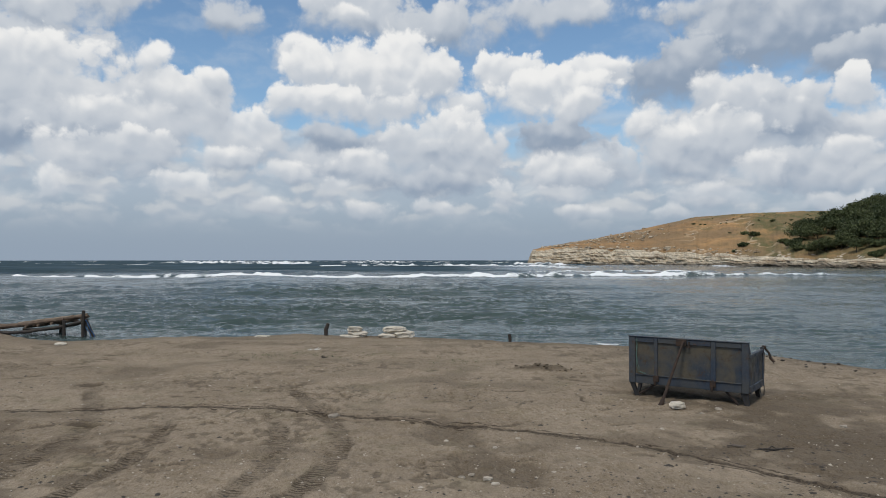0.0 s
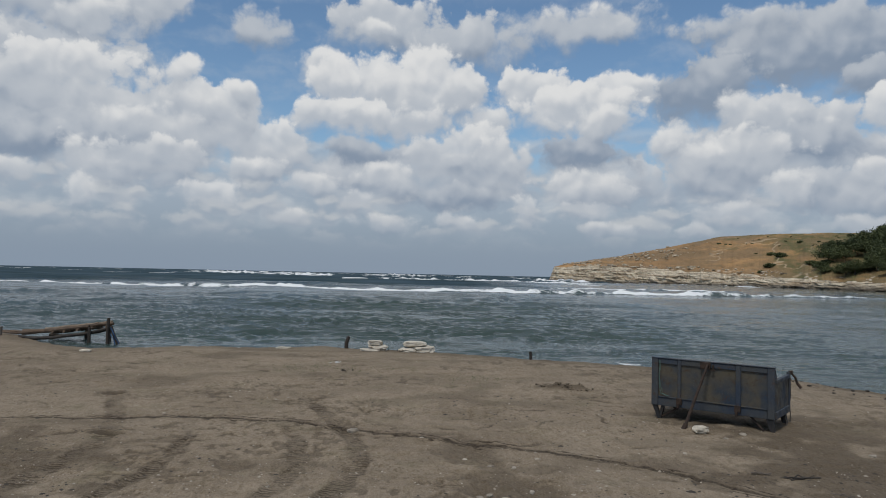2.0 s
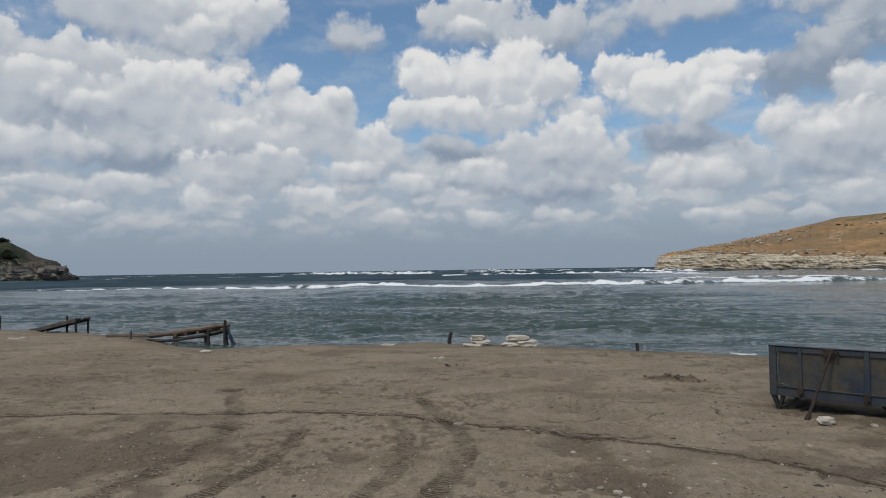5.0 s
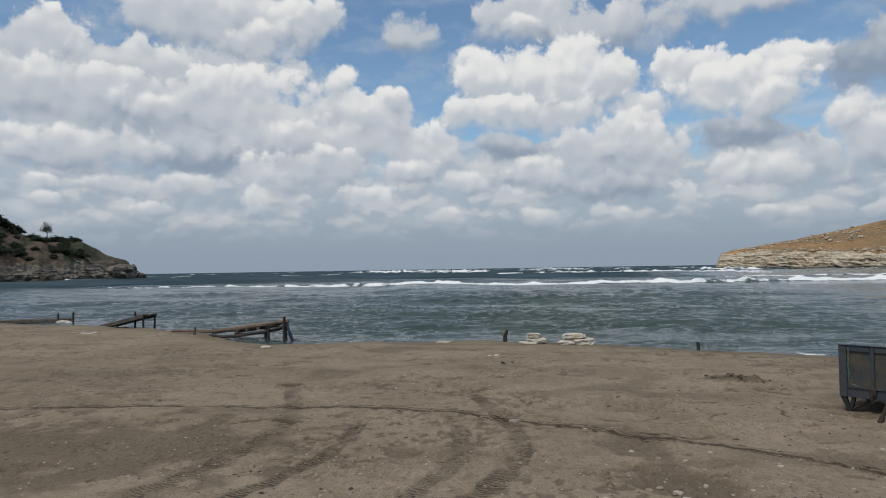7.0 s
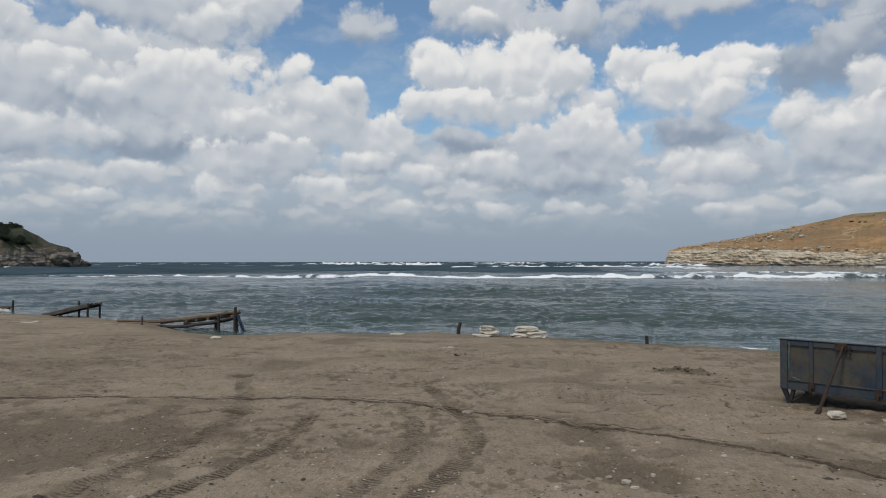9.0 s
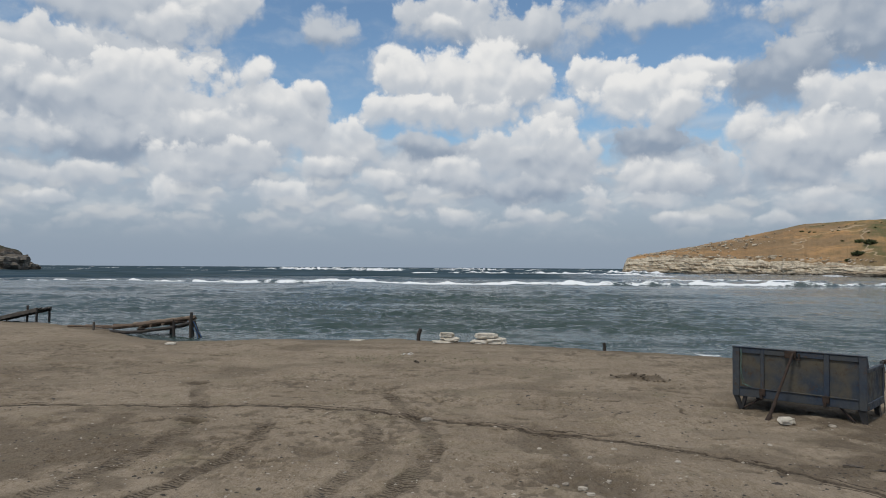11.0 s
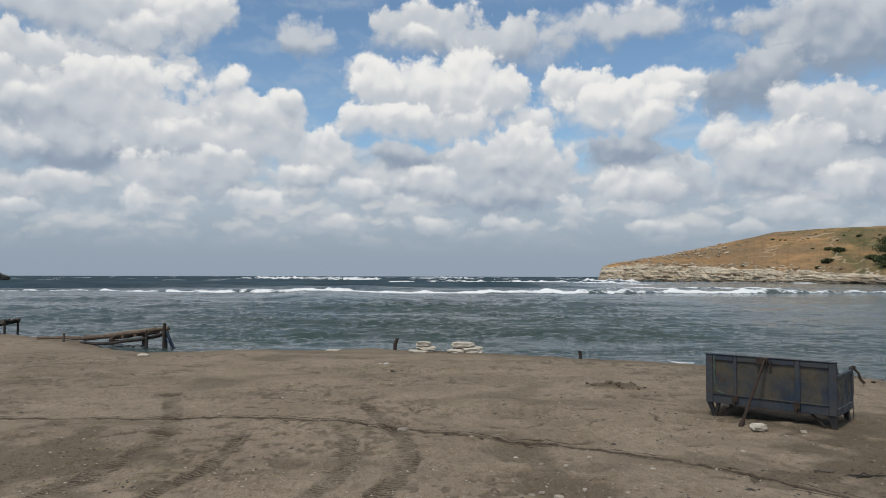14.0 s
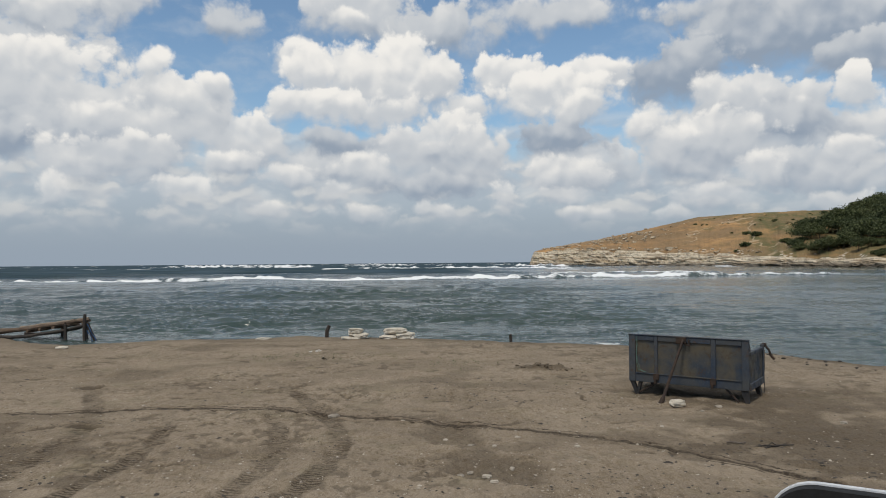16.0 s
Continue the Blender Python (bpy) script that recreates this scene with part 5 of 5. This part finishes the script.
def log_jetty():
    """A crude jetty: flat on the sand, then rising over the water to two dark posts."""
    a, b = Vector((-16.3, 23.05, 0.0)), Vector((-10.78, 21.55, 0.0))
    side = Vector((0.263, 0.965, 0.0))
    ob = empty("jetty", Matrix.Translation(a), "crude jetty of weathered logs on dark posts", "jetty", "jetties along the beach")

    def on(f, s, up):
        rise = 0.06 + 0.44 * (max(0.0, f - 0.38) / 0.62) ** 1.15
        return (b - a) * f + side * s + Vector((0, 0, rise + up))

    def pole(name, f0, f1, s, up, r, mat, label, seed, sag=0.0):
        bm = bmesh.new()
        steps = 5
        for k in range(steps):
            g0, g1 = k / steps, (k + 1) / steps
            p = [on(f0 + (f1 - f0) * g, s + 0.05 * math.sin(7 * g + seed), up - sag * math.sin(math.pi * g) + 0.012 * math.sin(11 * g + seed)) for g in (g0, g1 + 0.02)]
            rod(bm, p[0], p[1], r * (1.15 - 0.3 * g0), r * (1.15 - 0.3 * g1), 8, 0.008, 2, seed + k)
        part(name, bm, mat, ob, label)

    for k, (f0, f1, s, up, r) in enumerate(((0.40, 0.84, 0.02, 0.02, 0.062), (0.62, 0.985, 0.12, 0.03, 0.045), (0.44, 0.95, 0.30, 0.02, 0.050), (0.34, 0.925, 0.52, 0.02, 0.048), (0.28, 0.89, 0.70, 0.03, 0.050), (0.02, 0.46, 0.10, 0.0, 0.036), (0.10, 0.52, 0.42, 0.0, 0.040))):
        pole("log", f0, f1, s, up, r, WOOD_LOG, "", 31 + 6 * k)
    for k, (f0, f1, s) in enumerate(((0.52, 0.88, 0.22), (0.66, 0.945, 0.40), (0.58, 0.91, 0.62))):
        pole("plank", f0, f1, s, 0.085, 0.034, WOOD_PALE, "pale split plank", 91 + 7 * k)
    pole("beam", 0.38, 1.0, -0.06, -0.12, 0.052, WOOD_WET, "dark lower beam", 77, 0.10)
    pole("beam", 0.46, 0.88, 0.72, -0.13, 0.050, WOOD_WET, "dark lower beam", 78, 0.08)
    for k, (f, g) in enumerate(((0.62, 0.62), (0.70, 0.69), (0.79, 0.76), (0.88, 0.82), (0.985, 0.875))):
        bm = bmesh.new()
        rod(bm, on(f, -0.10, -0.055), on(g, 0.78, -0.055), 0.045, 0.040, 7, 0.015, 3, 40 + k)
        part("crossbar", bm, WOOD_LOG, ob)
    for f, s, top in ((0.995, -0.10, 0.70), (0.875, -0.12, 0.38), (0.874, 0.745, 0.42), (0.712, 0.74, 0.26)):
        c = (b - a) * f + side * s
        bm = bmesh.new()
        rod(bm, (c.x, c.y, SEA - 0.7), (c.x + 0.015, c.y, top), 0.055, 0.048, 8, 0.02, 4, int(100 * f + 10 * s))
        part("leg", bm, WOOD_WET, ob, "dark wet leg")
    bm = bmesh.new()
    rod(bm, (1.43, -0.52, -0.4), (1.45, -0.52, 0.26), 0.045, 0.04, 8, 0.01, 2, 79)
    part("stub", bm, WOOD_GREY, ob, "short grey stub")
    bm = bmesh.new()
    rod(bm, (5.58, -1.58, 0.36), (5.88, -1.50, -0.45), 0.050, 0.050, 8, 0.02, 3, 78)
    part("brace", bm, WOOD_WET, ob, "slanting dark brace")
    for k, (p, q) in enumerate((((5.58, -1.66, 0.42), (5.82, -1.58, -0.12)), ((5.59, -1.68, 0.22), (5.74, -1.62, -0.16)))):
        bm = bmesh.new()
        rod(bm, p, q, 0.016, 0.014, 6, 0.03, 5, 80 + k)
        part("rope", bm, ROPE_BLUE, ob, "faded blue rope")
    return ob


log_jetty()
jetty((-21.95, 26.85, -0.06), (-19.80, 26.72, 0.40), 0.72, 9, 3, "small grey plank jetty sloping to the sand", 15, ((0.985, -0.5, -0.02), (0.60, 0.1, 0.30), (0.97, 0.5, -0.02)), WOOD_GREY)
jetty((-29.5, 28.6, -0.04), (-26.4, 29.2, 0.02), 0.9, 6, 3, "low dark plank jetty near pale stones", 25, ((0.98, -0.5, 0.32), (0.99, 0.5, -0.02), (0.4, -0.5, -0.02)), WOOD_GREY)
post(-25.4, 28.6, 0.75, 0.02, 0.05, 6, "thin dark mooring post beside pale stones")
stone("stone", -26.1, 28.7, (0.62, 0.45, 0.34), 51, "pale boulder beside a plank jetty", turn=20)
stone("stone", -25.6, 28.5, (0.5, 0.4, 0.26), 52, "pale boulder beside a plank jetty", turn=-20)


# ---- litter on the sand ----
def litter(x, y, seed, label, sticks, size, material=PLASTIC, turn=None):
    """A tangle of thin pale or dark pieces lying on the sand; turn lays them all one way."""
    rnd = random.Random(seed)
    ob = empty("debris", pose(x, y, ground_at(x, y) - 0.004), label, "debris", "litter on the beach")
    for k in range(sticks):
        a = rnd.uniform(0, math.pi) if turn is None else radians(turn) + rnd.uniform(-0.3, 0.3)
        c = Vector((rnd.uniform(-1, 1) * size * 0.4, rnd.uniform(-1, 1) * size * 0.25, 0.012))
        long = size * (rnd.uniform(0.2, 0.5) if turn is None else rnd.uniform(0.35, 0.9))
        d = Vector((math.cos(a), math.sin(a) * (0.5 if turn is None else 1.0), rnd.uniform(0.0, 0.25) if turn is None else 0.03)) * long
        if turn is not None:
            c = Vector((rnd.uniform(-1, 1) * 0.05, rnd.uniform(-1, 1) * 0.03, 0.012)) - 0.5 * d
        bm = bmesh.new()
        rod(bm, c, c + d, 0.012, 0.006, 5, size * 0.05, 4, seed + k)
        part("strip", bm, material, ob)
    return ob


litter(-19.0, 22.0, 3, "bleached tangle of plastic and straw", 7, 0.7)
litter(-3.2, 17.6, 4, "small pale scrap of crumpled plastic", 6, 0.35)
litter(-22.0, 19.6, 5, "bleached strip of driftwood", 2, 0.6)
litter(-18.9, 18.9, 6, "grey driftwood twigs", 3, 0.5, TWIG)
litter(3.57, 8.58, 7, "grey driftwood twig on the sand", 3, 0.36, TWIG, -4)
litter(3.96, 8.44, 8, "thin dark branch half buried in sand", 3, 0.66, DARK_LITTER, 12)
litter(4.14, 7.83, 9, "grey driftwood twig on the sand", 2, 0.28, TWIG, -25)
litter(-2.7, 16.3, 10, "dark scraps of seaweed", 5, 0.4, DARK_LITTER)
stone("stone", -10.0, 18.65, (0.30, 0.16, 0.07), 61, "flat pale stone near the jetty", turn=12)
for k, (x, y, s) in enumerate(((-0.55, 9.9, 0.035), (0.35, 8.55, 0.06), (0.62, 8.4, 0.05), (0.2, 7.2, 0.06), (0.46, 7.18, 0.07), (0.52, 6.95, 0.06), (0.30, 7.35, 0.05), (0.75, 7.55, 0.05), (0.05, 8.8, 0.05), (4.1, 10.6, 0.07),
                              (1.6, 8.4, 0.05), (-1.55, 10.25, 0.12), (2.9, 9.4, 0.05), (3.75, 10.3, 0.05), (0.95, 8.95, 0.05), (5.4, 9.6, 0.07), (-2.0, 7.4, 0.04))):
    stone("pebble", x, y, (s * 1.4, s, s * 0.55), 70 + k, "small pale pebble lying on the sand", PEBBLE, k * 37)


def scatter(name, label, count, seed, size, material, spread, flat=0.5):
    """Many tiny bits lying on the sand, in one mesh."""
    rnd = np.random.RandomState(seed)
    turn = np.radians(rnd.uniform(-48, 35, count * 3))
    far = np.exp(rnd.uniform(math.log(5.5), math.log(26), count * 3))
    x, y = far * np.sin(turn), far * np.cos(turn)
    keep = (y < np.interp(x, shore_x, shore_y) - 0.6) & (rnd.rand(count * 3) < spread(x, y))
    x, y = x[keep][:count], y[keep][:count]
    z = ground_shape(x[:, None], y[:, None])[0][:, 0]
    s = size * np.exp(rnd.normal(0, 0.45, len(x)))
    a = rnd.uniform(0, 2 * math.pi, len(x))
    form = np.array([(1, 0, 0), (0.3, 0.8, 0), (-0.8, 0.5, 0), (-0.7, -0.6, 0), (0.4, -0.7, 0), (0, 0, flat)])
    px = form[None, :, 0] * np.cos(a)[:, None] - form[None, :, 1] * np.sin(a)[:, None] * 0.7
    py = form[None, :, 0] * np.sin(a)[:, None] + form[None, :, 1] * np.cos(a)[:, None] * 0.7
    co = np.stack([x[:, None] + px * s[:, None], y[:, None] + py * s[:, None], z[:, None] + form[None, :, 2] * s[:, None] + 0.001], -1).reshape(-1, 3)
    tri = np.array([(0, 1, 5), (1, 2, 5), (2, 3, 5), (3, 4, 5), (4, 0, 5)])
    faces = (tri[None] + 6 * np.arange(len(x))[:, None, None]).reshape(-1, 3)
    ob = sheet(name, co, faces, material, None, (), False)
    return tagged(ob, label, "beach litter", kind="stuff")


scatter("shell_bits", "pale shell and pebble bits strewn over the sand", 2600, 3, 0.011, PEBBLE, lambda x, y: 0.3 + 0.7 * (fbm(x * 0.6, y * 0.6, 2, 3) > 0))
scatter("dark_bits", "dark scraps of dry seaweed on the sand", 3600, 4, 0.016, DARK_LITTER, lambda x, y: np.clip(fbm(x * 0.5, y * 0.8, 3, 6) + 0.15, 0, 1), 0.3)


def clods(count, seed):
    """Crumbs of dug sand beside the small dark mound."""
    rnd = random.Random(seed)
    bm = bmesh.new()
    for k in range(count):
        x, y = rnd.gauss(2.22, 0.20), rnd.gauss(14.5, 0.14)
        if k % 3 == 0:
            x, y = rnd.gauss(1.9, 0.3), rnd.gauss(14.6, 0.2)
        s = 0.022 * math.exp(rnd.gauss(0, 0.4))
        lump(bm, (s * 1.8, s * 1.4, s), k + 700, 0.6, 1, (x, y, ground_at(x, y) + 0.2 * s))
    return tagged(part("sand_clods", bm, SAND), "pale crumbled clods of dug-up sand", "sand clods", kind="stuff")


clods(48, 15)


def wrack(count, seed):
    """Dark weed and stones along the waterline, in one mesh."""
    rnd = np.random.RandomState(seed)
    x = rnd.uniform(5.6, 9.6, count)
    y = np.interp(x, shore_x, shore_y) + rnd.normal(-0.3, 0.6, count)
    bm = bmesh.new()
    z = ground_shape(x[:, None], y[:, None])[0][:, 0]
    for k in range(len(x)):
        s = 0.020 * math.exp(rnd.normal(0, 0.5))
        lump(bm, (s * 2.6, s * 1.6, s), k + 300, 0.5, 1, (x[k], y[k], z[k] - 0.2 * s))
    return tagged(part("seaweed", bm, DARK_LITTER), "dark wet seaweed clumps along the waterline", "seaweed", kind="stuff")


wrack(90, 12)


def weed_patch(name, label, patches, seed, material):
    """Short blades in sparse patches, in one mesh."""
    rnd = np.random.RandomState(seed)
    co = []
    for x, y, rx, ry, n in patches:
        bx, by = x + rnd.normal(0, rx, n), y + rnd.normal(0, ry, n)
        bz = ground_shape(bx[:, None], by[:, None])[0][:, 0]
        for px, py, pz in zip(bx, by, bz):
            a, h, w = rnd.uniform(0, 6.28), rnd.uniform(0.008, 0.03), rnd.uniform(0.005, 0.016)
            lx, ly = rnd.normal(0, 0.03, 2)
            co += [(px - w * math.cos(a), py - w * math.sin(a), pz - 0.003), (px + w * math.cos(a), py + w * math.sin(a), pz - 0.003), (px + lx, py + ly, pz + h)]
    faces = np.arange(len(co)).reshape(-1, 3)
    return tagged(sheet(name, np.array(co), faces, material, None, (), False), label, "weeds", kind="stuff")


weed_patch("weeds", "sparse dull-green weeds on the sand", ((-3.9, 16.6, 0.6, 0.4, 260), (-3.0, 17.0, 0.4, 0.3, 120), (-1.6, 16.9, 0.45, 0.3, 110), (0.25, 15.8, 0.4, 0.4, 170), (-2.3, 16.5, 0.5, 0.4, 80), (0.5, 14.9, 0.35, 0.3, 80)), 5, WEED)


# ---- the parked car's wing mirror, close beside the camera ----
def wing_mirror():
    x, y, z = MIRROR_AT
    ob = empty("car_door", pose(x, y, 0, 0, 0, -30), "silver car door with a black-backed wing mirror", "car door")
    bm = bmesh.new()
    block(bm, (-0.6, -0.55, -0.02), (0.9, -0.47, 1.25), 0.03)
    part("door_panel", bm, CAR_SILVER, ob)
    bm = bmesh.new()
    rod(bm, (0.0, -0.5, 1.2), (0.0, -0.02, z - 0.05), 0.035, 0.028, 8, 0.0, 2, 1)
    part("mirror_arm", bm, CAR_BLACK, ob, "black mirror arm")
    bm = bmesh.new()
    block(bm, (-0.11, -0.026, z - 0.15), (0.15, -0.020, z), 0.0)
    ups = [e for e in bm.edges if abs(e.verts[0].co.y - e.verts[1].co.y) > 0.001]
    bmesh.ops.bevel(bm, geom=ups, offset=0.045, segments=8, affect="EDGES", profile=0.5)
    rim = part("mirror_rim", bm, CAR_SILVER, ob, "silver mirror rim", False)
    bm = bmesh.new()
    block(bm, (-0.09, -0.019, z - 0.14), (0.13, 0.06, z - 0.03), 0.0)
    bmesh.ops.bevel(bm, geom=list(bm.edges), offset=0.03, segments=4, affect="EDGES", profile=0.5)
    part("mirror_housing", bm, CAR_BLACK, ob, "black mirror housing", True)
    # Black plate: the glass's dark reflection is put into the colour.
    bm = bmesh.new()
    block(bm, (-0.1085, -0.040, z - 0.1485), (0.1485, -0.0265, z - 0.0015), 0.0)
    ups = [e for e in bm.edges if abs(e.verts[0].co.y - e.verts[1].co.y) > 0.001]
    bmesh.ops.bevel(bm, geom=ups, offset=0.0435, segments=8, affect="EDGES", profile=0.5)
    part("mirror_back", bm, CAR_BLACK, ob, "black plate in place of the mirror's dark glass")
    return ob


MIRROR_AT = (0.473, 0.633, 1.960)
wing_mirror()
